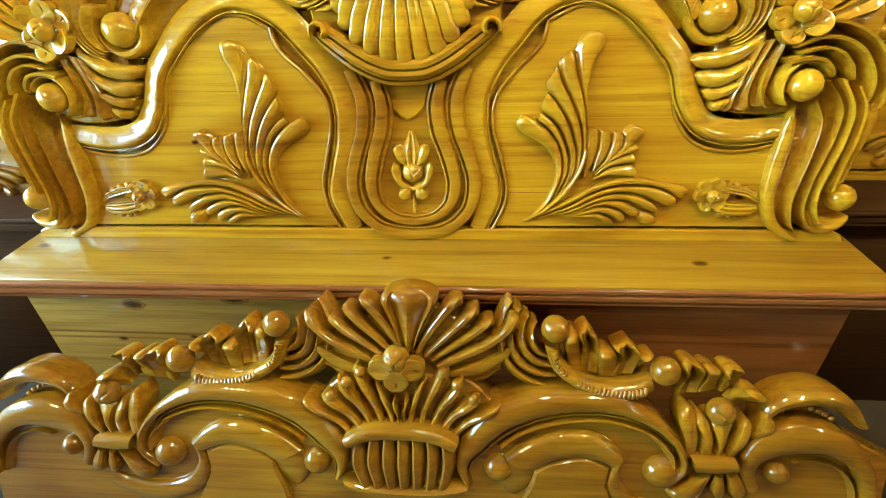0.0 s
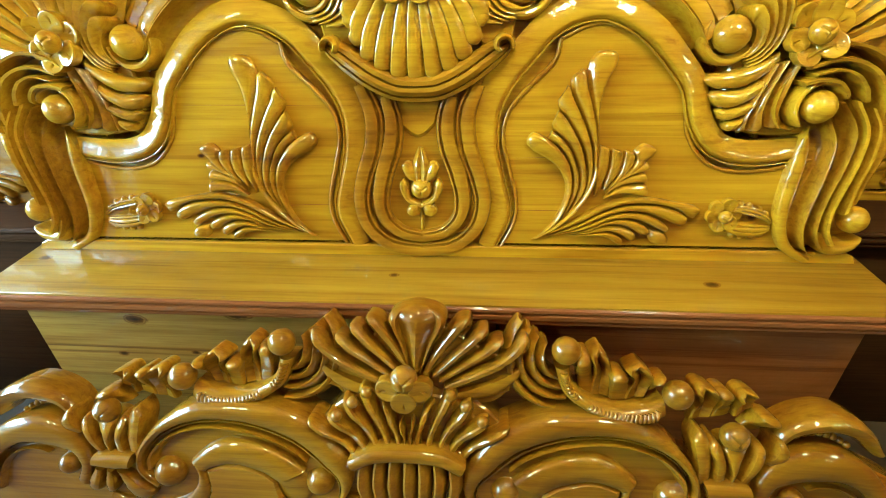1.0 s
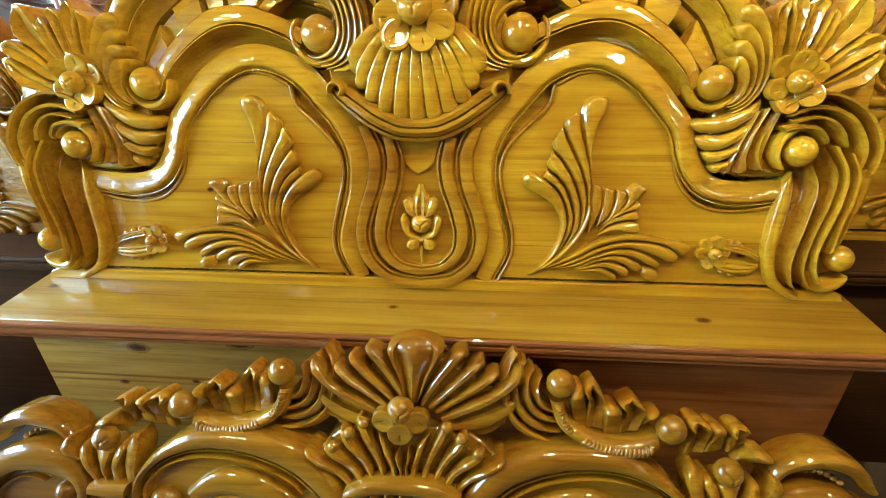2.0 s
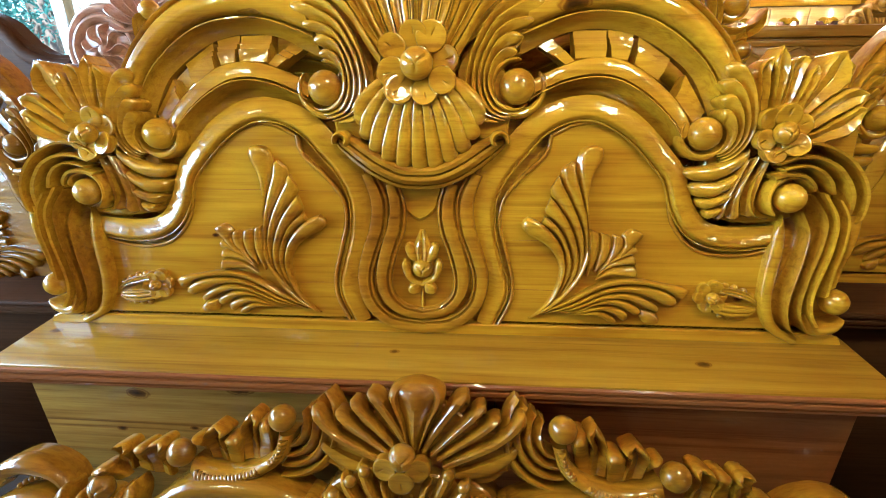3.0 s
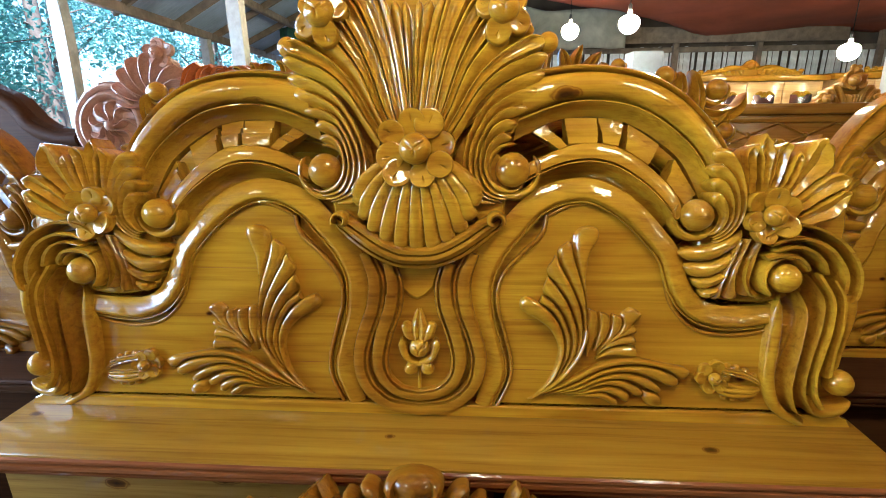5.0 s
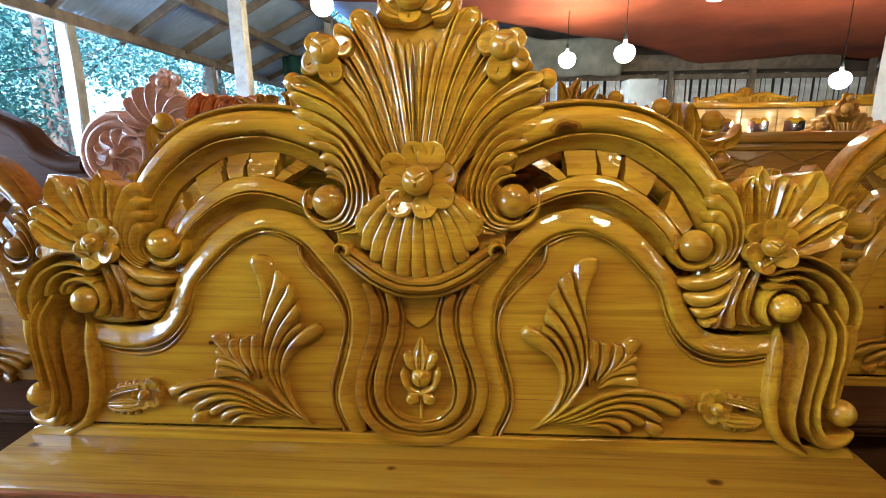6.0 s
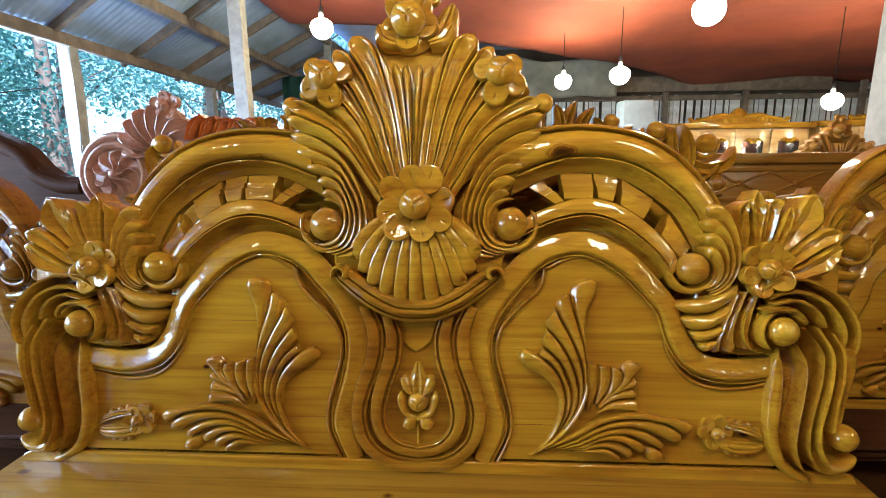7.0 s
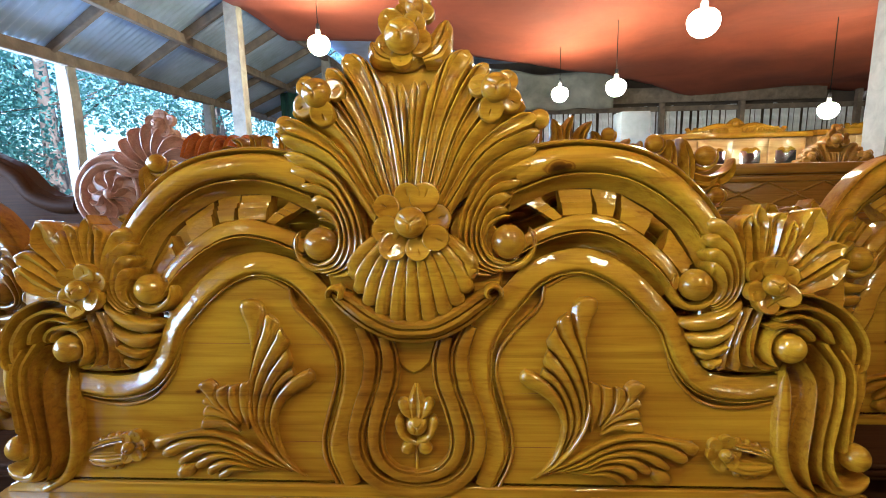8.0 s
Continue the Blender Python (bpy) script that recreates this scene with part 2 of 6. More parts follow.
def flow(points, n):
    """n + 1 points on a smooth curve through the given ones, evenly spaced."""
    p = np.array(points, float)
    if len(p) == 2:
        return p[0] + np.linspace(0, 1, n + 1)[:, None] * (p[1] - p[0])
    q = np.vstack([2 * p[0] - p[1], p, 2 * p[-1] - p[-2]])
    out = []
    for i in range(1, len(q) - 2):
        s = np.linspace(0, 1, 16, endpoint=False)[:, None]
        a, b, c, d = q[i - 1], q[i], q[i + 1], q[i + 2]
        out.append(0.5 * (2 * b + (c - a) * s + (2 * a - 5 * b + 4 * c - d) * s**2 + (3 * b - a - 3 * c + d) * s**3))
    out = np.vstack(out + [p[-1:]])
    along = np.r_[0, np.cumsum(np.linalg.norm(np.diff(out, axis=0), axis=1))]
    want = np.linspace(0, along[-1], n + 1)
    return np.stack([np.interp(want, along, out[:, k]) for k in range(2)], 1)


def spread(v, n):
    v = np.atleast_1d(np.array(v, float))
    return np.interp(np.linspace(0, 1, n + 1), np.linspace(0, 1, len(v)), v) if len(v) > 1 else np.full(n + 1, v[0])


def mesh_of(name, verts, faces, mat, angle=38):
    me = bpy.data.meshes.new(name)
    me.from_pydata([tuple(v) for v in verts], [], faces)
    bm = bmesh.new()
    bm.from_mesh(me)
    bmesh.ops.recalc_face_normals(bm, faces=bm.faces)
    bm.to_mesh(me)
    bm.free()
    me.shade_smooth()
    me.set_sharp_from_angle(angle=radians(angle))
    me.materials.append(mat)
    return me


def hang(name, me, parent, label=""):
    ob = new(name, me)
    ob.parent = parent
    return tagged(ob, label)


def strip_data(points, w, h, profile, side=1, base=-0.012, lift=0.0, n=22, tip0=0.0, tip1=0.0, twist=0.0):
    """A carved band along a curve: w half widths, h crown heights, tip0 and tip1 the share of its length that rounds off at the ends."""
    p = flow([(x * side, y) for x, y in points], n)
    t = np.gradient(p, axis=0)
    t /= np.maximum(np.linalg.norm(t, axis=1), 1e-9)[:, None]
    nrm = np.stack([-t[:, 1], t[:, 0]], 1) * side
    s = np.linspace(0, 1, n + 1)
    taper = np.ones(n + 1)
    if tip1:
        k = np.clip((s - 1 + tip1) / tip1, 0, 0.995)
        taper *= np.sqrt(1 - k**2)
    if tip0:
        k = np.clip((tip0 - s) / tip0, 0, 0.995)
        taper *= np.sqrt(1 - k**2)
    wid, hei, up = spread(w, n) * taper, spread(h, n), spread(lift, n)
    verts, m = [], len(profile)
    for i in range(n + 1):
        for a, b in profile:
            q = p[i] + nrm[i] * a * wid[i]
            out = up[i] + b * hei[i] * (0.35 + 0.65 * taper[i]) if b > 0 else base
            verts.append((q[0], -out, q[1]))
    faces = [(i * m + j, i * m + j + 1, (i + 1) * m + j + 1, (i + 1) * m + j) for i in range(n) for j in range(m - 1)]
    faces += [tuple(range(m)), tuple(range(n * m, n * m + m))]
    return verts, faces


def strip(name, parent, points, w, h, profile=HALF, mat=None, label="", **more):
    v, f = strip_data(points, w, h, profile, **more)
    return hang(name, mesh_of(name, v, f, mat or GOLD), parent, label)


def pair(name, parent, points, w, h, profile=HALF, mat=None, label="", axis=0.0, **more):
    """The same band on both halves of the board; what ends at the middle meets its twin there."""
    if abs(points[-1][0]) < 0.012:
        points = [*points[:-1], (0.0015, points[-1][1])]
    points = [(a - axis, b) for a, b in points]
    made = [strip(name, parent, points, w, h, profile, mat, label, side=s, **more) for s in (1, -1)]
    for o in made:
        o.location.x = axis
    return made


def ball_data(u, v, r, h0=0.0, deep=1.0, rows=9, cols=18):
    verts, faces = [(u, -h0 - r * deep, v)], []
    for i in range(1, rows + 1):
        a = math.pi * 0.62 * i / rows
        for j in range(cols):
            b = 2 * math.pi * j / cols
            verts.append((u + r * math.sin(a) * math.cos(b), -h0 - r * deep * math.cos(a), v + r * math.sin(a) * math.sin(b)))
    for j in range(cols):
        faces.append((0, 1 + j, 1 + (j + 1) % cols))
    for i in range(rows - 1):
        for j in range(cols):
            a, b = 1 + i * cols + j, 1 + i * cols + (j + 1) % cols
            faces.append((a, a + cols, b + cols, b))
    faces.append(tuple(1 + (rows - 1) * cols + j for j in range(cols)))
    return verts, faces


def ball(name, parent, at, r, h0=0.0, deep=1.0, mat=None, label="", side=1):
    v, f = ball_data(at[0] * side, at[1], r, h0, deep)
    return hang(name, mesh_of(name, v, f, mat or GOLD, 60), parent, label)


def slab_data(outline, h0, h1, bevel=0.004):
    """A flat board of the given outline between the heights h0 and h1, its front edge eased."""
    p = np.array(outline, float)
    t = np.roll(p, -1, 0) - np.roll(p, 1, 0)
    t /= np.maximum(np.linalg.norm(t, axis=1), 1e-9)[:, None]
    area = 0.5 * np.sum(p[:, 0] * np.roll(p[:, 1], -1) - np.roll(p[:, 0], -1) * p[:, 1])
    inner = p + np.stack([-t[:, 1], t[:, 0]], 1) * bevel * np.sign(area)
    n = len(p)
    verts = [(a, -h0, b) for a, b in p] + [(a, -h1 + bevel, b) for a, b in p] + [(a, -h1, b) for a, b in inner]
    faces = [tuple(range(n)), tuple(range(2 * n, 3 * n))]
    for k in (0, n):
        faces += [(k + i, k + (i + 1) % n, k + n + (i + 1) % n, k + n + i) for i in range(n)]
    return verts, faces


def slab(name, parent, outline, h0, h1, mat=None, label="", bevel=0.004):
    v, f = slab_data(outline, h0, h1, bevel)
    return hang(name, mesh_of(name, v, f, mat or GOLD, 30), parent, label)


def arc(c, r, a0, a1, n=9, squash=1.0, r1=None):
    """Points on an arc or, with r1, a spiral round c, by degrees."""
    r1 = r if r1 is None else r1
    return [(c[0] + (r + (r1 - r) * i / n) * math.cos(radians(a0 + (a1 - a0) * i / n)),
             c[1] + squash * (r + (r1 - r) * i / n) * math.sin(radians(a0 + (a1 - a0) * i / n))) for i in range(n + 1)]


def petal_data(c, a, size, h, drop, squash=1.0):
    """A coin-like petal with a raised rim and a short slit, tilted outwards; a is its direction."""
    rings = ((0.12, 0.0), (0.38, 0.02), (0.66, 0.06), (0.85, 0.09), (0.95, 0.06), (1.0, -0.08))
    n, verts, faces = 22, [(c[0], -h, c[1])], []
    for rad, up in rings + ((0.98, -1.0),):
        for j in range(n):
            b = 2 * math.pi * j / n
            along = rad * size * math.cos(b)
            q = (c[0] + rad * size * math.cos(a + b), c[1] + rad * size * math.sin(a + b) * squash)
            z = h + up * size - drop * along - (0.16 * size if j == 0 and rad < 0.5 else 0.0)
            verts.append((q[0], -z, q[1]))
    for j in range(n):
        faces.append((0, 1 + j, 1 + (j + 1) % n))
    for k in range(len(rings)):
        for j in range(n):
            p, q = 1 + k * n + j, 1 + k * n + (j + 1) % n
            faces.append((p, p + n, q + n, q))
    faces.append(tuple(1 + len(rings) * n + j for j in range(n)))
    return verts, faces


def bud_data(c, r, h0):
    """A round bud with two lips parted by a V-shaped cut."""
    v, f = ball_data(0, 0, 1.0, 0.0, 1.0, 18, 36)
    out = []
    for x, y, z in v:
        d = 9.0
        for (ax, az), (bx, bz) in (((-0.62, 0.34), (0, -0.12)), ((0.62, 0.34), (0, -0.12)), ((0, -0.12), (0, -0.5))):
            k = max(0.0, min(1.0, ((x - ax) * (bx - ax) + (z - az) * (bz - az)) / ((bx - ax) ** 2 + (bz - az) ** 2)))
            d = min(d, math.hypot(x - ax - k * (bx - ax), z - az - k * (bz - az)))
        k = 1 - 0.16 * max(0.0, 1 - d / 0.13) if y < 0 else 1.0
        out.append((c[0] + r * x * k, -h0 + r * y * k, c[1] + r * z * k))
    return out, f


def lobe_data(edge_a, edge_b, h, profile, n=26, base=-0.012, tip=0.1, axis=0.0, side=1, lift=0.0):
    """Carved between two edges that start at the tip and run to the root."""
    fix = [[(axis + (x - axis) * side, y) for x, y in e] for e in (edge_a, edge_b)]
    tip_at = np.array(fix[0][0], float)
    for e in fix:
        e[0] = tuple(tip_at + 0.34 * (np.array(e[1]) - tip_at))
    a, b = flow(fix[0], n), flow(fix[1], n)
    hei, up, m = spread(h, n), spread(lift, n), len(profile)
    s = np.linspace(0, 1, n + 1)
    if tip:
        k = np.clip(1 - s / tip, 0, 1)
        hei = hei * (0.55 + 0.45 * np.sqrt(1 - k**2))
    verts = []
    for i in range(n + 1):
        for q, z in profile:
            p = (a[i] + b[i]) / 2 + (b[i] - a[i]) / 2 * q
            verts.append((p[0], -(up[i] + z * hei[i]) if z > 0 else -base, p[1]))
    faces = [(i * m + j, i * m + j + 1, (i + 1) * m + j + 1, (i + 1) * m + j) for i in range(n) for j in range(m - 1)]
    faces += [tuple(range(m)), tuple(range(n * m, n * m + m))]
    return verts, faces


def lobes(name, parent, edge_a, edge_b, h, profile=LOBE, mat=None, sides=(1, -1), **more):
    for sd in sides:
        v, f = lobe_data(edge_a, edge_b, h, profile, side=sd, **more)
        hang(name, mesh_of(name, v, f, mat or GOLD, 50), parent)


def band(name, parent, edge_a, edge_b, h, profile, mat=None, n=36, base=-0.02, lift=0.0, tip0=0.0, tip1=0.0, jag=0.0, axis=-0.005, sides=(1, -1), angle=42):
    """Carved between two edges that run side by side on both halves of the board; tip0 and tip1 round it off to a dome at its ends, jag notches its edges."""
    a, b = flow(edge_a, n), flow(edge_b, n)
    hei, up, m = spread(h, n), spread(lift, n), len(profile)
    s = np.linspace(0, 1, n + 1)
    k = np.zeros(n + 1)
    if tip0:
        k = np.maximum(k, np.clip(1 - s / tip0, 0, 0.99))
    if tip1:
        k = np.maximum(k, np.clip(1 - (1 - s) / tip1, 0, 0.99))
    wid = np.sqrt(1 - k**2)
    if jag:
        wid = wid * (1 - jag * np.clip((s - 0.45) * 4, 0, 1) * ((s * 7.0) % 1.0))
    verts = []
    for i in range(n + 1):
        for q, z in profile:
            p = (a[i] + b[i]) / 2 + (b[i] - a[i]) / 2 * q * wid[i]
            dome = 0.35 + 0.65 * math.sqrt(max(0.0, 1 - q * q))
            rise = (z * (1 - k[i] ** 0.7) + dome * k[i] ** 0.7) * (0.45 + 0.55 * math.sqrt(1 - k[i] ** 2))
            verts.append((p[0], -(up[i] + rise * hei[i]) if z > 0 else -base, p[1]))
    faces = [(i * m + j, i * m + j + 1, (i + 1) * m + j + 1, (i + 1) * m + j) for i in range(n) for j in range(m - 1)]
    faces += [tuple(range(m)), tuple(range(n * m, n * m + m))]
    for sd in sides:
        ob = hang(name, mesh_of(name, [(x * sd, y, z) for x, y, z in verts], faces, mat or GOLD, angle), parent)
        ob.location.x = axis


def flower(name, parent, c, r, petals, h0=0.02, size=None, turn=0.0, side=1, mat=None, label="", bud=0.36, squash=1.0, cup=-0.24):
    """A bloom: a bud with two folded lips, and a ring of overlapping coin-like petals under it."""
    c = (c[0] * side, c[1])
    v, f = bud_data(c, r * bud, h0 + 0.010)
    core = hang(name, mesh_of(name, v, f, mat or GOLD, 70), parent, label)
    pr = r * {4: 0.50, 5: 0.47, 6: 0.44, 7: 0.40}.get(petals, 0.34)
    for k in range(petals):
        a = radians(turn + 360 * k / petals + 5 * math.sin(k * 2.3 + turn))
        wob = 1 + 0.07 * math.sin(k * 3.1 + turn)
        far = r * 0.65 * wob
        at = (c[0] + math.cos(a) * far, c[1] + math.sin(a) * far * squash)
        v, f = petal_data(at, a, pr * (1 + 0.08 * math.sin(k * 1.7)), h0 - r * 0.06 + r * 0.022 * (k % petals) + r * 0.03 * (k % 2), cup + 0.22 * math.sin(2.1 * k + turn), squash)
        hang("petal", mesh_of("petal", v, f, mat or GOLD, 50), core)
    return core


# ---------------- the carved headboard ----------------
LEAN = pose(0, 0, 0.744, -9.5)


def carved_headboard():
    board = new("headboard")
    # field of the board, below the inner arch
    top = flow([(-0.79, 0.245), (-0.677, 0.247), (-0.605, 0.264), (-0.567, 0.317), (-0.543, 0.389), (-0.455, 0.499), (-0.371, 0.535), (-0.3, 0.527), (-0.223, 0.486), (-0.133, 0.499), (-0.007, 0.499)], 40)
    left = [tuple(q) for q in top]
    right = [(-a, b) for a, b in left[::-1][1:]]
    slab("panel", board, [(-0.80, 0.0)] + left + right + [(0.80, 0.0)], -0.04, -0.014, label="glossy golden-brown flat panel")
    crown = flow([(-0.791, 0.224), (-0.702, 0.201), (-0.634, 0.199), (-0.582, 0.218), (-0.541, 0.267), (-0.526, 0.324), (-0.518, 0.363), (-0.446, 0.438), (-0.379, 0.475), (-0.327, 0.476), (-0.278, 0.453)], 50)
    neck = flow([(-0.275, 0.451), (-0.265, 0.412), (-0.218, 0.365), (-0.181, 0.318), (-0.172, 0.263), (-0.188, 0.198), (-0.204, 0.133), (-0.2, 0.08), (-0.169, 0.014)], 36)
    edge = flow([(-0.8, 0.01), (-0.766, 0.08), (-0.767, 0.141), (-0.789, 0.208)], 14)
    lap = [tuple(q) for q in edge] + [tuple(q) for q in crown] + [tuple(q) for q in neck]
    for s in (1, -1):
        slab("field", board, [(a * s, max(b, 0.0272)) for a, b in lap], -0.02, 0.0, label="glossy golden-brown flat field", bevel=0.005)
    # fine seams where the planks of the panel meet
    for a, b in (((-0.32, 0.114), (-0.181, 0.118)), ((-0.507, 0.333), (-0.186, 0.33)), ((0.2, 0.224), (0.439, 0.226)), ((0.169, 0.109), (0.331, 0.109))):
        strip("plank_seam", board, [a, ((a[0] + b[0]) / 2, (a[1] + b[1]) / 2 + 0.001), b], [0.0002, 0.0007, 0.0002], 0.0004, FLAT, REDDISH, base=-0.002, n=10)
    # base strip and its rounded ends
    slab("base_strip", board, [(-0.925, 0), (-0.92, 0.018), (-0.90, 0.027), (0.90, 0.027), (0.92, 0.018), (0.925, 0)], -0.045, 0.012, bevel=0.003)
    slab("back_board", board, [(-0.80, -0.73), (-0.80, 0.01), (0.80, 0.01), (0.80, -0.73)], -0.085, -0.048, UMBER, "plain brown lower boards")
    # border moulding, over the arch and down along the vase
    pair("border_moulding", board, [(-0.767, 0.246), (-0.663, 0.236), (-0.595, 0.253), (-0.555, 0.301), (-0.532, 0.366), (-0.504, 0.404), (-0.441, 0.467), (-0.369, 0.504), (-0.305, 0.502), (-0.249, 0.475), (-0.202, 0.425), (-0.161, 0.375), (-0.138, 0.313), (-0.141, 0.237), (-0.162, 0.16), (-0.171, 0.102), (-0.143, 0.025)],
         [0.023, 0.026, 0.026, 0.025, 0.024, 0.025, 0.026, 0.026, 0.026, 0.027, 0.028, 0.030, 0.027, 0.024, 0.022, 0.024, 0.02], [0.012, 0.017, 0.019, 0.021, 0.022, 0.022, 0.021, 0.020, 0.018, 0.016, 0.014, 0.012, 0.012, 0.012, 0.012, 0.011, 0.01], BORDER, n=110)
    pair("bead_line", board, [(-0.791, 0.224), (-0.702, 0.201), (-0.634, 0.199), (-0.582, 0.218), (-0.541, 0.267), (-0.526, 0.324), (-0.518, 0.363), (-0.446, 0.438), (-0.379, 0.475), (-0.327, 0.476), (-0.278, 0.453)], 0.004, 0.005, HALF, n=60)
    pair("bead_line", board, [(-0.275, 0.453), (-0.265, 0.412), (-0.218, 0.365), (-0.181, 0.318), (-0.172, 0.263), (-0.188, 0.198), (-0.204, 0.133), (-0.2, 0.08), (-0.169, 0.014)], 0.004, 0.006, HALF, n=40)
    pair("bead_line", board, [(-0.789, 0.208), (-0.767, 0.141), (-0.766, 0.08), (-0.8, 0.007)], 0.006, 0.008, HALF)
    # vase: two nested U-shaped ridges
    for pts, w, h in (([(-0.117, 0.373), (-0.095, 0.313), (-0.099, 0.25), (-0.121, 0.186), (-0.132, 0.129), (-0.117, 0.071), (-0.069, 0.03), (-0.003, 0.018)], [0.016, 0.021, 0.021, 0.020, 0.019, 0.018, 0.017, 0.017], 0.022),
                      ([(-0.065, 0.351), (-0.054, 0.301), (-0.059, 0.251), (-0.078, 0.193), (-0.089, 0.136), (-0.079, 0.091), (-0.046, 0.06), (-0.003, 0.049)], [0.016, 0.020, 0.022, 0.021, 0.020, 0.017, 0.014, 0.013], 0.024)):
        pair("vase_ridge", board, pts, w, h, FACE, n=44)
    cup = [(-0.135, 0.40), (-0.118, 0.31), (-0.125, 0.24), (-0.148, 0.16), (-0.152, 0.10), (-0.125, 0.045), (-0.07, 0.012)]
    slab("vase_ground", board, cup + [(-x, y) for x, y in cup[::-1]], -0.03, 0.002)
    slab("vase_throat", board, [(-0.051, 0.343), (-0.041, 0.293), (-0.021, 0.274), (-0.004, 0.267), (0.014, 0.274), (0.034, 0.294), (0.044, 0.344)], -0.01, 0.010, bevel=0.006)
    # bud on a stem inside the vase
    mid = 0.159
    v, f = bud_data((0, mid), 0.023, 0.006)
    bud = hang("vase_bud", mesh_of("vase_bud", v, f, GOLD, 70), board, "round carved bud with parted lips")
    for a, b in (([(-0.040, 0.030), (-0.047, 0.002), (-0.032, -0.028), (0.0, -0.044)], [(-0.040, 0.030), (-0.027, 0.012), (-0.022, -0.016), (0.0, -0.030)]),
                 ([(-0.032, 0.064), (-0.040, 0.046), (-0.030, 0.024), (-0.012, 0.014)], [(-0.032, 0.064), (-0.017, 0.054), (-0.010, 0.034), (-0.006, 0.014)]),
                 ([(-0.024, -0.064), (-0.034, -0.050), (-0.026, -0.036), (-0.006, -0.032)], [(-0.024, -0.064), (-0.006, -0.060), (-0.002, -0.046), (-0.002, -0.032)])):
        lobes("bud_leaf", board, [(x, mid + y) for x, y in a], [(x, mid + y) for x, y in b], [0.018, 0.021, 0.016], base=-0.006)
    spear = [(0.0, mid + 0.100), (-0.014, mid + 0.066), (-0.022, mid + 0.040), (-0.014, mid + 0.014)]
    lobes("bud_leaf", board, spear, [(-x, y) for x, y in spear], [0.012, 0.018, 0.020], BLADE, sides=(1,), base=-0.006)
    strip("stem", board, [(0, mid - 0.095), (0, mid - 0.04)], 0.004, 0.008, base=-0.006)
    # bracket under the shell
    pair("bracket", board, [(-0.181, 0.449), (-0.147, 0.429), (-0.091, 0.391), (-0.042, 0.369), (-0, 0.365)], [0.016, 0.025, 0.027, 0.027, 0.027], [0.034, 0.044, 0.05, 0.052, 0.052], TRIBAND, tip0=0.12, n=36)
    for s in (1, -1):
        at = (-0.164, 0.442)
        strip("bracket_curl", board, arc(at, 0.019, 200, -90, 12, r1=0.009), [0.006, 0.008, 0.006], [0.046, 0.058, 0.062], HALF, side=s, base=0.0, tip1=0.2, n=24)
    # shell below the flower
    core = (0.0, 0.59)
    slab("shell_ground", board, [core] + arc(core, 0.16, 218, 322, 18), -0.03, 0.027)
    for k in range(-5, 6):
        far = 0.212 - 0.0016 * k * k
        bow = [(core[0] + q * math.cos(radians(270 + a * k)), core[1] + q * math.sin(radians(270 + a * k))) for q, a in ((0.06, 13.6), (0.10, 12.6), (0.145, 11.2), (0.185 * far / 0.212, 10.2), (far, 9.6))]
        strip("shell_flute", board, bow, [0.008, 0.0125, 0.0155, 0.0172, 0.0165], [0.016, 0.018, 0.020, 0.020, 0.018], LOBE, lift=[0.046, 0.042, 0.038, 0.034, 0.030], tip1=0.10, n=24)
    # bloom in the middle
    flower("centre_flower", board, core, 0.086, 8, h0=0.058, turn=12, bud=0.38, label="large carved bloom with a round bud")
    # fan above: long flutes that part and fold over at the rim
    slab("fan_ground", board, [(-0.06, 0.60), (-0.242, 0.75), (-0.251, 0.775), (-0.209, 0.812), (-0.157, 0.854), (-0.12, 0.907), (-0.072, 0.92), (-0.031, 0.937)] + [(-a, b) for a, b in [(-0.031, 0.937), (-0.072, 0.92), (-0.12, 0.907), (-0.157, 0.854), (-0.209, 0.812), (-0.251, 0.775), (-0.242, 0.75), (-0.06, 0.60)]], -0.04, 0.026)
    rays = (
        [(-0.004, 0.677), (-0.003, 0.740), (-0.003, 0.800), (-0.004, 0.875)],
        [(-0.008, 0.677), (-0.011, 0.740), (-0.016, 0.800), (-0.024, 0.880)],
        [(-0.012, 0.677), (-0.020, 0.739), (-0.031, 0.802), (-0.048, 0.877)],
        [(-0.024, 0.677), (-0.038, 0.767), (-0.057, 0.848), (-0.078, 0.911), (-0.101, 0.950)],
        [(-0.043, 0.677), (-0.068, 0.773), (-0.098, 0.845), (-0.127, 0.893), (-0.150, 0.922)],
        [(-0.063, 0.676), (-0.095, 0.764), (-0.127, 0.824), (-0.156, 0.863), (-0.180, 0.894)],
        [(-0.077, 0.674), (-0.106, 0.741), (-0.139, 0.787), (-0.173, 0.821), (-0.213, 0.845)],
        [(-0.086, 0.662), (-0.125, 0.728), (-0.168, 0.771), (-0.217, 0.802), (-0.254, 0.816)],
        [(-0.095, 0.648), (-0.133, 0.706), (-0.174, 0.744), (-0.225, 0.768), (-0.271, 0.784)],
        [(-0.102, 0.630), (-0.133, 0.681), (-0.174, 0.717), (-0.220, 0.739), (-0.262, 0.751)])
    rays = [[(0.7 * x - 0.002, y - 0.04) for x, y in r[:1]] + r for r in rays]
    for k, (one, two) in enumerate(zip(rays, rays[1:])):
        band("fan_flute", board, one, two, [0.014, 0.020, 0.026, 0.030 + 0.006 * (k in (3, 4, 6, 7))], (RAISED, FLUTED, SHALLOW, CHANNEL, CHANNEL, CHANNEL, FLUTED, CHANNEL, FLUTED)[k], base=-0.03, lift=[0.034, 0.036, 0.040, 0.038], tip1=0.11, n=40)
    # crest bloom
    slab("crest_collar", board, arc((-0.015, 0.952), 0.058, 0, 345, 23, 0.85), -0.03, 0.05, bevel=0.014)
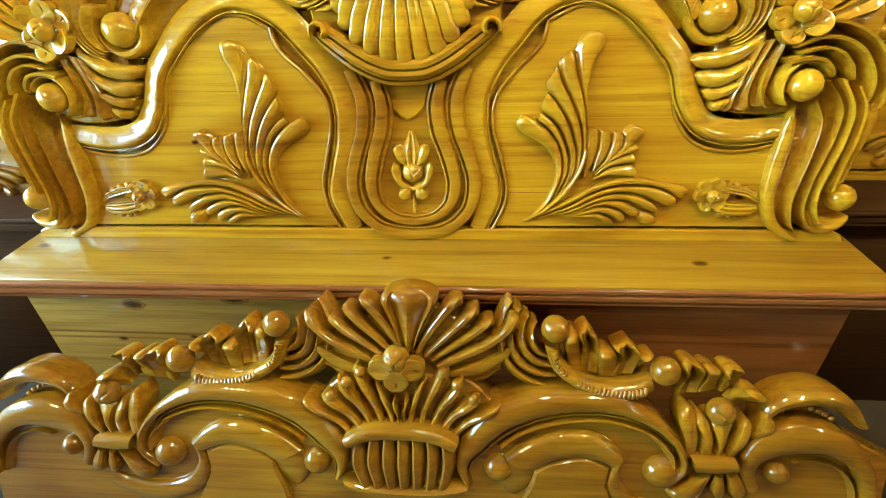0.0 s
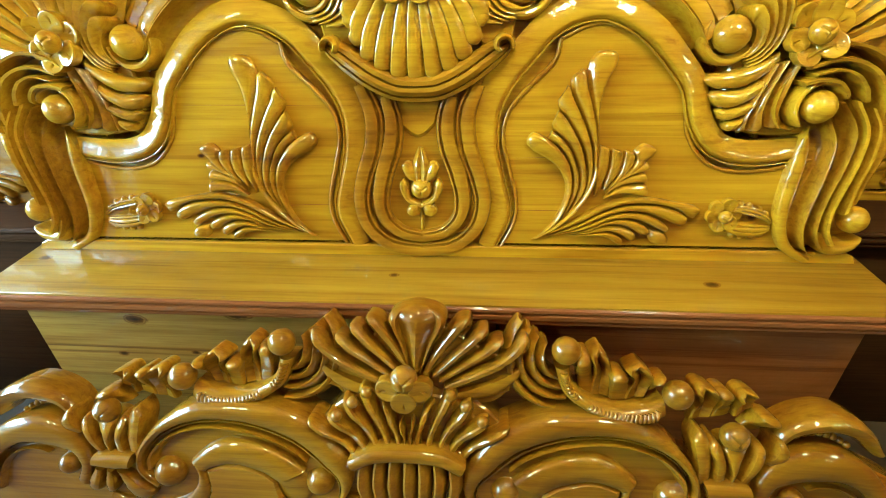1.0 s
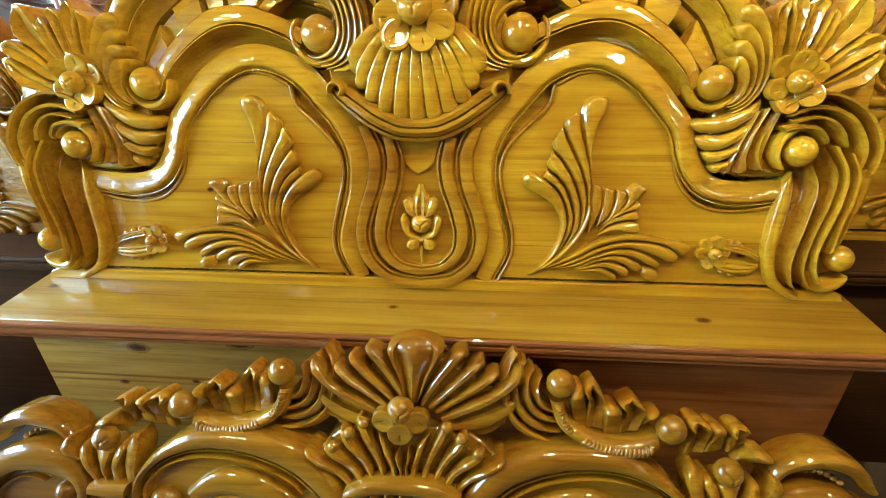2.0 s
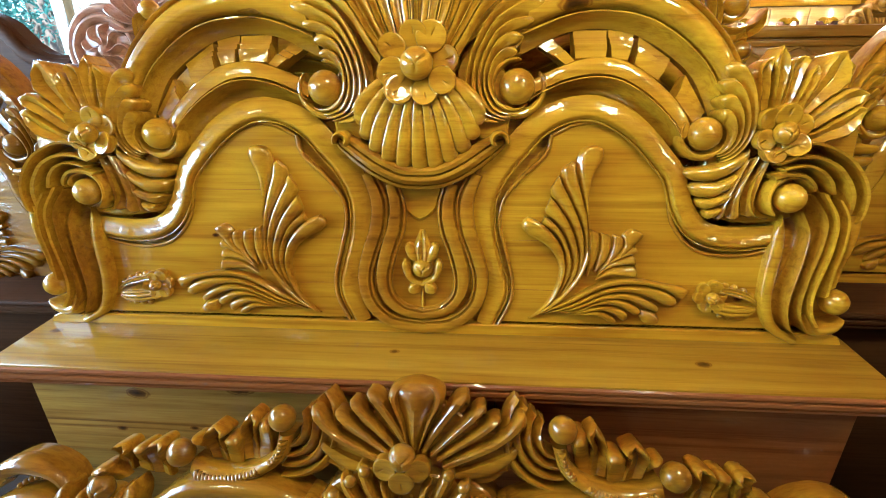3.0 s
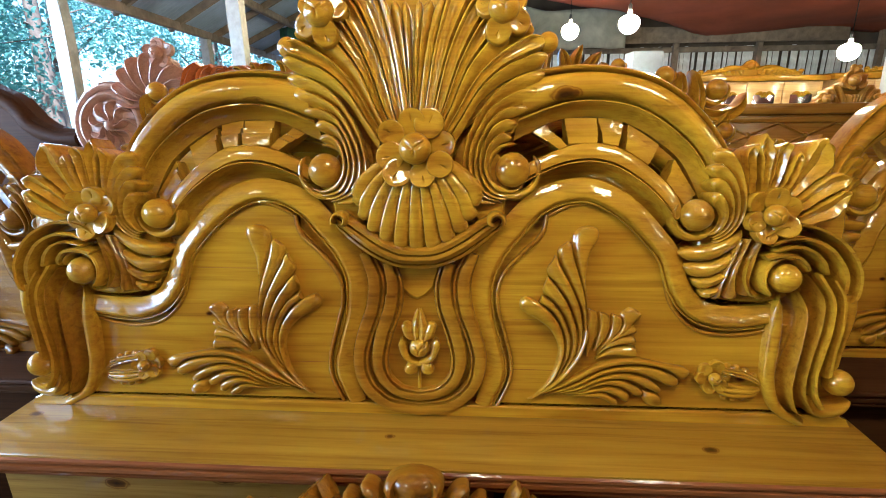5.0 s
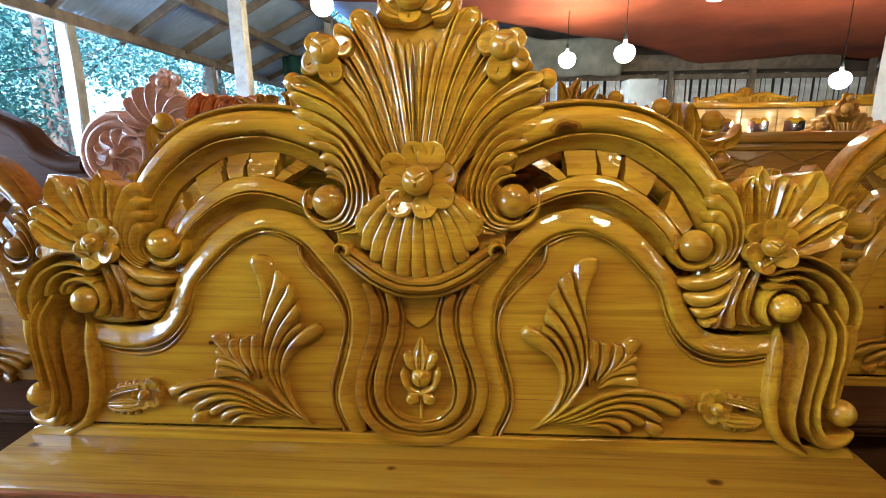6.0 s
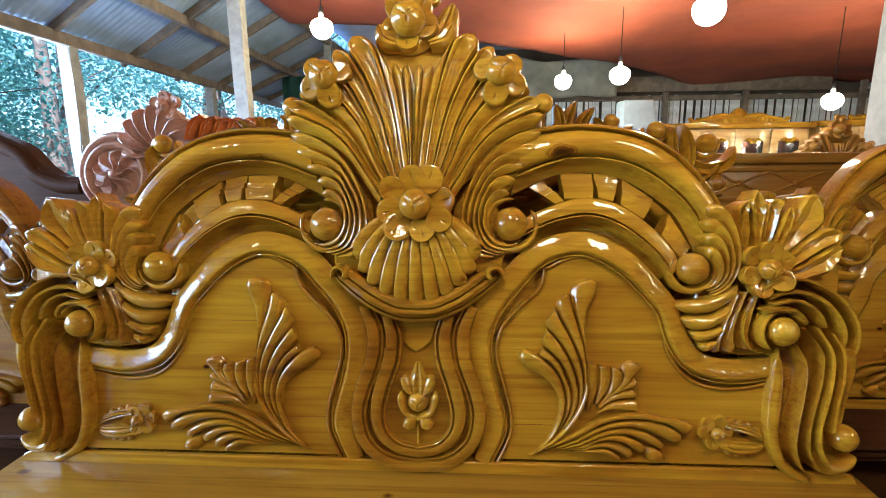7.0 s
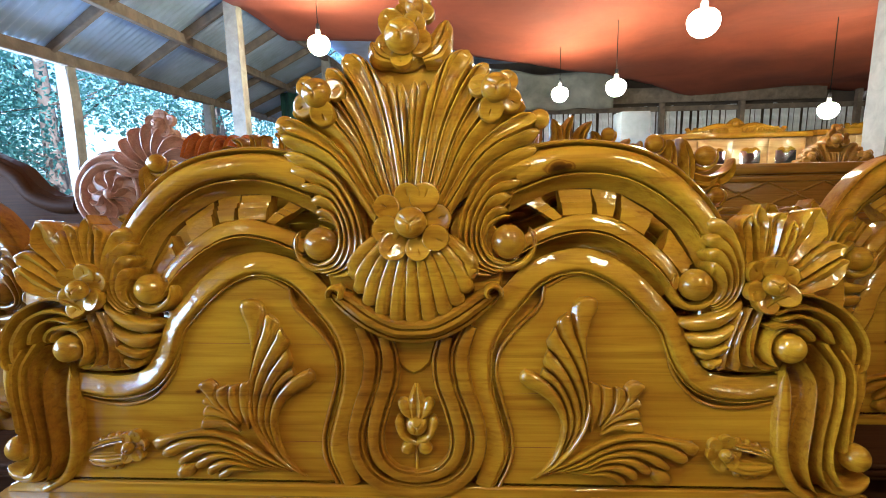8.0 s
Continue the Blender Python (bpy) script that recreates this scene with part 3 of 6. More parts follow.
    flower("crest_flower", board, (-0.013, 0.965), 0.056, 5, h0=0.056, turn=54, bud=0.64)
    flower("crest_flower", board, (0.011, 1.03), 0.038, 5, h0=0.04, turn=50, bud=0.5)
    pair("crest_petal", board, [(-0.029, 0.919), (-0.061, 0.932), (-0.08, 0.965)], [0.012, 0.024, 0.014], 0.03, PETAL, base=-0.02, lift=0.03, tip1=0.4, n=14)
    strip("leaf", board, [(0.043, 0.934), (0.065, 0.971), (0.079, 1.007)], [0.010, 0.024, 0.012], 0.03, BLADE, base=-0.01, lift=0.02, tip1=0.2)
    for s in (1, -1):
        v, f = bud_data((-0.178 * s - 0.005, 0.850), 0.030, 0.082)
        rose = hang("rim_rose", mesh_of("rim_rose", v, f, GOLD, 70), board, "round carved bud at the edge of the shell")
        for a, far, size in ((215, 0.034, 0.024), (285, 0.036, 0.026), (20, 0.034, 0.022), (140, 0.030, 0.022)):
            a = radians(a if s == 1 else 180 - a)
            v, f = petal_data((-0.178 * s - 0.005 + far * math.cos(a), 0.846 + far * math.sin(a)), a, size, 0.082, 0.3)
            hang("petal", mesh_of("petal", v, f, GOLD, 50), rose)
        ball("rim_knob", board, (-0.262, 0.796), 0.021, 0.044, 1.0, side=s)
    # scrolls with a ball beside the bloom
    cb = (-0.199, 0.549)
    under = [(-0.089, 0.539), (-0.1, 0.623), (-0.15, 0.691), (-0.252, 0.75), (-0.244, 0.708), (-0.222, 0.668), (-0.203, 0.631), (-0.162, 0.586), (-0.128, 0.539)]
    for s in (1, -1):
        slab("feather_ground", board, [(a * s, b) for a, b in under], -0.04, 0.014)
        slab("scroll_ground", board, [(a * s, b) for a, b in [cb] + arc(cb, 0.128, 52, -80, 14)], -0.04, 0.010)
    for s in (1, -1):
        ball("scroll_ball", board, cb, 0.037, 0.018, 0.9, side=s)
        strip("scroll_band", board, arc(cb, 0.054, 100, -215, 14), [0.005, 0.010, 0.010, 0.006], 0.028, HALF, side=s, base=-0.03, tip0=0.06, tip1=0.06, n=36)
    # feathers that sweep round the balls and out over the arch rail
    sweeps = (
        [(-0.263, 0.755), (-0.233, 0.744), (-0.198, 0.728), (-0.163, 0.702), (-0.133, 0.664), (-0.113, 0.623), (-0.101, 0.581), (-0.098, 0.545), (-0.104, 0.510), (-0.126, 0.483), (-0.158, 0.476)],
        [(-0.265, 0.722), (-0.228, 0.713), (-0.192, 0.697), (-0.157, 0.674), (-0.134, 0.638), (-0.118, 0.605), (-0.111, 0.563), (-0.116, 0.528), (-0.134, 0.498), (-0.176, 0.480)],
        [(-0.245, 0.681), (-0.216, 0.679), (-0.187, 0.672), (-0.161, 0.655), (-0.142, 0.626), (-0.128, 0.593), (-0.123, 0.557), (-0.130, 0.524), (-0.149, 0.498), (-0.188, 0.483)],
        [(-0.216, 0.654), (-0.187, 0.652), (-0.163, 0.638), (-0.148, 0.615), (-0.137, 0.587), (-0.134, 0.555), (-0.142, 0.524), (-0.161, 0.501), (-0.199, 0.491)],
        [(-0.205, 0.626), (-0.181, 0.624), (-0.161, 0.611), (-0.148, 0.587), (-0.143, 0.555), (-0.152, 0.528), (-0.170, 0.507), (-0.205, 0.498)],
        [(-0.199, 0.602), (-0.181, 0.603), (-0.166, 0.591), (-0.156, 0.572), (-0.154, 0.551), (-0.160, 0.531), (-0.176, 0.516), (-0.205, 0.507), (-0.229, 0.516)])
    for k, (one, two) in enumerate(zip(sweeps, sweeps[1:])):
        band("feather", board, one, two, [0.020, 0.022, 0.022, 0.020, 0.016, 0.010], FLUTED, base=-0.03, lift=[0.026 - 0.002 * k, 0.028 - 0.002 * k, 0.030, 0.026, 0.018], tip0=0.13, tip1=0.05, n=48)
    # pierced arch: outer rail, inner band, spokes
    band("arch_rail", board, [(-0.234, 0.750), (-0.270, 0.755), (-0.317, 0.760), (-0.375, 0.759), (-0.433, 0.750), (-0.491, 0.732), (-0.549, 0.697), (-0.595, 0.651), (-0.625, 0.610), (-0.648, 0.569), (-0.666, 0.522), (-0.674, 0.475)],
         [(-0.207, 0.612), (-0.273, 0.645), (-0.320, 0.659), (-0.380, 0.661), (-0.433, 0.651), (-0.474, 0.632), (-0.510, 0.609), (-0.551, 0.575), (-0.575, 0.540), (-0.595, 0.498), (-0.605, 0.472), (-0.613, 0.450)], [0.056, 0.062, 0.066, 0.066, 0.064, 0.060, 0.050], RAIL, base=-0.04, lift=-0.018, n=70)
    band("arch_band", board, [(-0.230, 0.558), (-0.253, 0.573), (-0.318, 0.598), (-0.365, 0.605), (-0.412, 0.598), (-0.447, 0.581), (-0.482, 0.557), (-0.512, 0.531), (-0.541, 0.498), (-0.559, 0.463)],
         [(-0.231, 0.497), (-0.262, 0.512), (-0.292, 0.524), (-0.321, 0.530), (-0.357, 0.534), (-0.393, 0.528), (-0.429, 0.512), (-0.464, 0.488), (-0.494, 0.461), (-0.524, 0.425)], [0.050, 0.052, 0.052, 0.050], ARCHBAND, base=-0.04, lift=-0.020, n=60)
    # stepped blocks between the rail and the band
    band("spoke", board, [(-0.314, 0.660), (-0.382, 0.659)], [(-0.319, 0.601), (-0.379, 0.603)], 0.034, STAIR, base=-0.05, lift=-0.026, n=6)
    band("spoke", board, [(-0.384, 0.660), (-0.437, 0.654)], [(-0.391, 0.602), (-0.421, 0.596)], 0.034, STAIR, base=-0.05, lift=-0.026, n=6)
    band("spoke", board, [(-0.447, 0.646), (-0.513, 0.603)], [(-0.436, 0.589), (-0.483, 0.558)], 0.034, STAIR, base=-0.05, lift=-0.026, n=6)
    band("spoke", board, [(-0.546, 0.572), (-0.594, 0.498)], [(-0.521, 0.525), (-0.559, 0.478)], 0.034, STAIR, base=-0.05, lift=-0.026, n=6)
    band("spoke", board, [(-0.248, 0.630), (-0.274, 0.644)], [(-0.302, 0.591), (-0.320, 0.597)], 0.034, STAIR, base=-0.05, lift=-0.026, n=6)
    # feathers at the foot of the arch, round the outer ball
    cbo = (-0.577, 0.456)
    curls = (
        [(-0.603, 0.601), (-0.632, 0.580), (-0.655, 0.540), (-0.668, 0.493), (-0.668, 0.452), (-0.650, 0.417), (-0.621, 0.396)],
        [(-0.590, 0.563), (-0.618, 0.555), (-0.641, 0.528), (-0.656, 0.487), (-0.658, 0.452), (-0.644, 0.422), (-0.621, 0.403)],
        [(-0.595, 0.534), (-0.618, 0.528), (-0.637, 0.501), (-0.646, 0.470), (-0.646, 0.444), (-0.635, 0.423), (-0.616, 0.407)],
        [(-0.597, 0.508), (-0.614, 0.501), (-0.628, 0.481), (-0.635, 0.458), (-0.634, 0.438), (-0.624, 0.422), (-0.609, 0.412)],
        [(-0.601, 0.481), (-0.613, 0.468), (-0.620, 0.450), (-0.618, 0.433), (-0.609, 0.420), (-0.599, 0.416)])
    for k, (one, two) in enumerate(zip(curls, curls[1:])):
        band("foot_feather", board, one, two, [0.022, 0.026, 0.024, 0.018, 0.012], FLUTED, base=-0.03, lift=[0.034, 0.030, 0.022, 0.014], tip0=0.12, tip1=0.06, n=36)
    for s in (1, -1):
        ball("outer_ball", board, cbo, 0.034, 0.02, 0.95, side=s)
        strip("scroll_band", board, arc(cbo, 0.046, 30, -170, 12), [0.004, 0.010, 0.010, 0.005], 0.026, HALF, side=s, base=-0.03)
    # side bloom, upright leaves, fan under it
    cf = (-0.711, 0.458)
    slab_pts = [(-0.591, 0.394), (-0.6, 0.293), (-0.748, 0.274), (-0.867, 0.344), (-0.876, 0.51), (-0.795, 0.572), (-0.676, 0.558), (-0.625, 0.507)]
    for s in (1, -1):
        slab("side_ground", board, [(a * s, b) for a, b in flow(slab_pts + slab_pts[:1], 30)[:-1]], -0.045, 0.004)
        flower("side_flower", board, cf, 0.052, 6, h0=0.05, turn=20, bud=0.42, side=s, cup=-0.35)
    leaves = (
        ([(-0.675, 0.499), (-0.670, 0.540), (-0.662, 0.578), (-0.680, 0.601)], [(-0.695, 0.497), (-0.690, 0.540), (-0.685, 0.574), (-0.693, 0.597)]),
        ([(-0.701, 0.497), (-0.698, 0.534), (-0.692, 0.568), (-0.684, 0.592), (-0.698, 0.619)], [(-0.712, 0.497), (-0.714, 0.528), (-0.717, 0.563), (-0.718, 0.589), (-0.702, 0.619)]),
        ([(-0.714, 0.499), (-0.717, 0.534), (-0.717, 0.563), (-0.718, 0.589), (-0.735, 0.601)], [(-0.731, 0.499), (-0.743, 0.543), (-0.749, 0.573), (-0.756, 0.594), (-0.746, 0.602)]),
        ([(-0.733, 0.499), (-0.744, 0.534), (-0.754, 0.568), (-0.762, 0.584)], [(-0.748, 0.499), (-0.766, 0.540), (-0.774, 0.571), (-0.771, 0.584)]),
        ([(-0.748, 0.499), (-0.767, 0.543), (-0.778, 0.580), (-0.793, 0.605), (-0.812, 0.616)], [(-0.765, 0.488), (-0.804, 0.522), (-0.832, 0.543), (-0.835, 0.564), (-0.822, 0.600)]),
        ([(-0.766, 0.485), (-0.806, 0.522), (-0.834, 0.541), (-0.866, 0.540)], [(-0.774, 0.460), (-0.818, 0.488), (-0.855, 0.509), (-0.874, 0.522)]),
        ([(-0.777, 0.457), (-0.824, 0.488), (-0.853, 0.509), (-0.873, 0.511)], [(-0.781, 0.432), (-0.819, 0.441), (-0.848, 0.451), (-0.871, 0.492)]))
    for k, (one, two) in enumerate(leaves):
        band("upright_leaf", board, [(-0.712, 0.462)] + one, [(-0.716, 0.458)] + two, [0.012, 0.018, 0.024, 0.022], CUPLEAF, base=-0.02, lift=[0.030, 0.014 + 0.004 * (k % 2), 0.016 + 0.006 * (k % 2), 0.026], tip1=0.14, jag=0.0 if k in (0, 3) else 0.10, n=44)
    wing = (
        ([(-0.713, 0.411), (-0.700, 0.361), (-0.694, 0.316), (-0.706, 0.285)], [(-0.693, 0.411), (-0.677, 0.361), (-0.674, 0.316), (-0.678, 0.285)], FLUTED),
        ([(-0.689, 0.411), (-0.670, 0.357), (-0.665, 0.316), (-0.674, 0.279)], [(-0.673, 0.407), (-0.651, 0.348), (-0.645, 0.304), (-0.648, 0.278)], FLUTED),
        ([(-0.670, 0.405), (-0.647, 0.340), (-0.639, 0.304), (-0.640, 0.278)], [(-0.661, 0.405), (-0.637, 0.336), (-0.626, 0.302), (-0.618, 0.280)], FLUTED),
        ([(-0.671, 0.429), (-0.635, 0.405), (-0.591, 0.391), (-0.547, 0.389)], [(-0.667, 0.390), (-0.627, 0.366), (-0.588, 0.360), (-0.555, 0.363)], RAISED),
        ([(-0.666, 0.385), (-0.621, 0.360), (-0.582, 0.358), (-0.561, 0.359)], [(-0.651, 0.345), (-0.614, 0.327), (-0.582, 0.328), (-0.566, 0.338)], RAISED),
        ([(-0.652, 0.342), (-0.614, 0.326), (-0.592, 0.325), (-0.580, 0.326)], [(-0.637, 0.312), (-0.611, 0.303), (-0.596, 0.302), (-0.583, 0.312)], RAISED),
        ([(-0.632, 0.307), (-0.611, 0.302), (-0.598, 0.299)], [(-0.621, 0.284), (-0.611, 0.281), (-0.600, 0.286)], RAISED))
    for k, (one, two, section) in enumerate(wing):
        band("side_flute" if k < 3 else "side_lobe", board, one, two, [0.030, 0.026, 0.020] if k < 3 else [0.024, 0.028, 0.022], section, base=-0.02, lift=0.008, tip1=0.08 if k < 3 else 0.2, n=26)
    # S-scroll at the ends
    eye = (-0.753, 0.329)
    for s in (1, -1):
        ball("scroll_eye", board, eye, 0.031, 0.034, 0.95, side=s)
        strip("scroll_band", board, arc(eye, 0.045, -60, 170, 14), [0.005, 0.011, 0.011, 0.006], [0.050, 0.048, 0.040], HALF, side=s, base=-0.03, tip0=0.08, tip1=0.08, n=32)
        ball("foot_ball", board, (-0.892, 0.102), 0.029, 0.012, 1.0, side=s)
        strip("foot_curl", board, [(-0.833, 0.08), (-0.851, 0.042), (-0.89, 0.041), (-0.922, 0.061)], [0.012, 0.016, 0.014, 0.010], 0.03, HALF, side=s, base=-0.04, tip1=0.4)
    s_ground = [(-0.751, 0.261), (-0.732, 0.341), (-0.77, 0.404), (-0.846, 0.417), (-0.917, 0.385), (-0.95, 0.319), (-0.936, 0.232), (-0.912, 0.138), (-0.922, 0.042), (-0.878, -0.014), (-0.814, -0.003), (-0.767, 0.06), (-0.769, 0.141), (-0.789, 0.221)]
    for s in (1, -1):
        slab("scroll_ground", board, [(a * s, b) for a, b in flow(s_ground + s_ground[:1], 50)[:-1]], -0.065, -0.026)
    arms = (
        ([(-0.694, 0.412), (-0.730, 0.436), (-0.781, 0.444), (-0.836, 0.423), (-0.881, 0.386), (-0.906, 0.341), (-0.911, 0.300), (-0.903, 0.264)], [(-0.702, 0.401), (-0.738, 0.421), (-0.790, 0.425), (-0.836, 0.405), (-0.872, 0.369), (-0.891, 0.335), (-0.895, 0.301), (-0.888, 0.275)], STRAND),
        ([(-0.715, 0.403), (-0.752, 0.416), (-0.791, 0.417), (-0.832, 0.400), (-0.867, 0.364), (-0.885, 0.329), (-0.887, 0.298), (-0.879, 0.281)], [(-0.729, 0.390), (-0.761, 0.400), (-0.794, 0.396), (-0.823, 0.380), (-0.846, 0.355), (-0.857, 0.334), (-0.863, 0.314), (-0.870, 0.291)], STRAND),
        ([(-0.729, 0.390), (-0.767, 0.399), (-0.799, 0.392), (-0.828, 0.371), (-0.844, 0.351), (-0.850, 0.337), (-0.841, 0.334)], [(-0.737, 0.379), (-0.772, 0.385), (-0.793, 0.376), (-0.810, 0.360), (-0.818, 0.347), (-0.826, 0.340), (-0.836, 0.336)], STRAND),
        ([(-0.705, 0.378), (-0.737, 0.384), (-0.774, 0.380), (-0.797, 0.365), (-0.810, 0.351), (-0.806, 0.337)], [(-0.727, 0.358), (-0.746, 0.364), (-0.769, 0.362), (-0.782, 0.353), (-0.790, 0.344), (-0.799, 0.336)], STRAND),
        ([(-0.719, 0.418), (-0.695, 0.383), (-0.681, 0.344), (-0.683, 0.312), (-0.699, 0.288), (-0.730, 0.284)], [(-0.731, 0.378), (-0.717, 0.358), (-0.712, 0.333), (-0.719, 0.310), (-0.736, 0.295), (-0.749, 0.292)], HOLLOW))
    for k, (one, two, section) in enumerate(arms):
        band("scroll_arm", board, one, two, [0.050, 0.062, 0.068, 0.064, 0.050] if k < 4 else [0.030, 0.036, 0.034], section, base=-0.05, lift=[0.006, -0.004, -0.010, -0.016, -0.018] if k < 4 else 0.0, tip1=0.06, n=48)
    strands = (
        ([(-0.918, 0.293), (-0.912, 0.241), (-0.901, 0.195), (-0.892, 0.143)], [(-0.889, 0.293), (-0.890, 0.235), (-0.884, 0.182), (-0.878, 0.130)], SHALLOW),
        ([(-0.862, 0.324), (-0.881, 0.288), (-0.883, 0.235), (-0.876, 0.182), (-0.871, 0.127)], [(-0.845, 0.330), (-0.865, 0.288), (-0.866, 0.235), (-0.857, 0.175), (-0.853, 0.111)], STRAND),
        ([(-0.831, 0.338), (-0.858, 0.288), (-0.859, 0.236), (-0.849, 0.175), (-0.840, 0.128), (-0.844, 0.087), (-0.861, 0.056)], [(-0.804, 0.343), (-0.839, 0.288), (-0.840, 0.229), (-0.828, 0.169), (-0.822, 0.122), (-0.825, 0.080), (-0.842, 0.048)], STRAND),
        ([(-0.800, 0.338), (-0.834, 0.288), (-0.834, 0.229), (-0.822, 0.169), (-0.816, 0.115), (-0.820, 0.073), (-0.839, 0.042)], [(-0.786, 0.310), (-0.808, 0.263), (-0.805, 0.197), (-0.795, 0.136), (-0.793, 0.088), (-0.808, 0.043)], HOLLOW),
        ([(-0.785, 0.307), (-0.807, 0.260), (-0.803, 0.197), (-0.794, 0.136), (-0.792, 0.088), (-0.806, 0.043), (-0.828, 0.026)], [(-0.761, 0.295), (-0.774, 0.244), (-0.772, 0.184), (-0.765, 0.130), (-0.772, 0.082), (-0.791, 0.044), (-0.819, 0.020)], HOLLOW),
        ([(-0.762, 0.292), (-0.771, 0.244), (-0.769, 0.184), (-0.764, 0.130), (-0.770, 0.082), (-0.789, 0.044), (-0.832, 0.017)], [(-0.750, 0.257), (-0.744, 0.211), (-0.740, 0.158), (-0.740, 0.110), (-0.751, 0.067), (-0.774, 0.030), (-0.821, 0.003)], SHALLOW))
    # hollow strands take the russet wood, which puts their shade into the colour
    for k, (one, two, section) in enumerate(strands):
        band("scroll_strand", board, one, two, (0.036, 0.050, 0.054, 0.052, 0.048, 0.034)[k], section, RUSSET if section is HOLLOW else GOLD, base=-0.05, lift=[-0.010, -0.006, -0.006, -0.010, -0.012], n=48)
    # acanthus spray on the field
    lobes("plume_lobe", board, [(-0.356, 0.435), (-0.38, 0.428), (-0.384, 0.409), (-0.366, 0.371), (-0.359, 0.325), (-0.363, 0.28), (-0.367, 0.238)], [(-0.356, 0.435), (-0.337, 0.422), (-0.33, 0.4), (-0.334, 0.368), (-0.345, 0.332), (-0.355, 0.293), (-0.367, 0.238)], [0.020, 0.022, 0.020, 0.016, 0.008])
    lobes("plume_lobe", board, [(-0.305, 0.39), (-0.326, 0.399), (-0.333, 0.364), (-0.345, 0.328), (-0.357, 0.286), (-0.363, 0.247), (-0.364, 0.202), (-0.351, 0.149)], [(-0.305, 0.39), (-0.299, 0.378), (-0.306, 0.349), (-0.322, 0.319), (-0.341, 0.28), (-0.354, 0.244), (-0.358, 0.202), (-0.351, 0.149)], [0.020, 0.022, 0.020, 0.016, 0.008])
    lobes("plume_lobe", board, [(-0.285, 0.352), (-0.297, 0.371), (-0.304, 0.349), (-0.321, 0.319), (-0.34, 0.28), (-0.352, 0.244), (-0.357, 0.202), (-0.349, 0.149), (-0.32, 0.101)], [(-0.285, 0.352), (-0.277, 0.339), (-0.282, 0.324), (-0.303, 0.299), (-0.324, 0.265), (-0.341, 0.225), (-0.348, 0.186), (-0.342, 0.147), (-0.32, 0.101)], [0.020, 0.022, 0.020, 0.016, 0.008])
    lobes("plume_lobe", board, [(-0.274, 0.31), (-0.28, 0.322), (-0.301, 0.298), (-0.323, 0.264), (-0.339, 0.224), (-0.347, 0.185), (-0.341, 0.146), (-0.31, 0.094)], [(-0.274, 0.31), (-0.269, 0.29), (-0.278, 0.281), (-0.301, 0.259), (-0.32, 0.226), (-0.332, 0.186), (-0.329, 0.146), (-0.31, 0.094)], [0.020, 0.022, 0.020, 0.016, 0.008])
    lobes("plume_lobe", board, [(-0.264, 0.271), (-0.27, 0.281), (-0.299, 0.257), (-0.318, 0.225), (-0.331, 0.185), (-0.328, 0.145), (-0.302, 0.09)], [(-0.264, 0.271), (-0.261, 0.264), (-0.289, 0.246), (-0.309, 0.216), (-0.319, 0.18), (-0.317, 0.141), (-0.302, 0.09)], [0.020, 0.022, 0.020, 0.016, 0.008])
    lobes("plume_lobe", board, [(-0.219, 0.269), (-0.232, 0.279), (-0.259, 0.268), (-0.286, 0.245), (-0.308, 0.214), (-0.318, 0.179), (-0.316, 0.139), (-0.294, 0.087), (-0.253, 0.049)], [(-0.219, 0.269), (-0.221, 0.253), (-0.235, 0.24), (-0.259, 0.227), (-0.286, 0.206), (-0.303, 0.176), (-0.305, 0.144), (-0.288, 0.091), (-0.253, 0.049)], [0.020, 0.022, 0.020, 0.016, 0.008])
    lobes("plume_lobe", board, [(-0.363, 0.228), (-0.367, 0.186), (-0.35, 0.14), (-0.311, 0.088), (-0.249, 0.044)], [(-0.363, 0.228), (-0.357, 0.189), (-0.343, 0.149), (-0.307, 0.098), (-0.249, 0.044)], [0.020, 0.022, 0.020, 0.016, 0.008])
    lobes("leaf_lobe", board, [(-0.474, 0.252), (-0.48, 0.239), (-0.464, 0.22), (-0.438, 0.194), (-0.399, 0.164)], [(-0.474, 0.252), (-0.453, 0.255), (-0.437, 0.24), (-0.44, 0.216), (-0.399, 0.164)], [0.015, 0.016, 0.012])
    lobes("leaf_lobe", board, [(-0.426, 0.242), (-0.439, 0.233), (-0.439, 0.213), (-0.422, 0.191), (-0.391, 0.159)], [(-0.426, 0.242), (-0.417, 0.24), (-0.415, 0.214), (-0.408, 0.188), (-0.391, 0.159)], [0.015, 0.016, 0.012])
    lobes("leaf_lobe", board, [(-0.397, 0.246), (-0.413, 0.237), (-0.414, 0.211), (-0.405, 0.185), (-0.383, 0.159)], [(-0.397, 0.246), (-0.389, 0.243), (-0.39, 0.214), (-0.386, 0.188), (-0.383, 0.159)], [0.015, 0.016, 0.012])
    lobes("leaf_lobe", board, [(-0.37, 0.254), (-0.387, 0.243), (-0.389, 0.214), (-0.385, 0.185), (-0.367, 0.146)], [(-0.37, 0.254), (-0.363, 0.251), (-0.363, 0.215), (-0.364, 0.182), (-0.367, 0.146)], [0.015, 0.016, 0.012])
    lobes("leaf_lobe", board, [(-0.47, 0.213), (-0.47, 0.202), (-0.445, 0.194), (-0.412, 0.177), (-0.388, 0.156)], [(-0.47, 0.213), (-0.462, 0.217), (-0.435, 0.203), (-0.412, 0.185), (-0.388, 0.156)], [0.015, 0.016, 0.012])
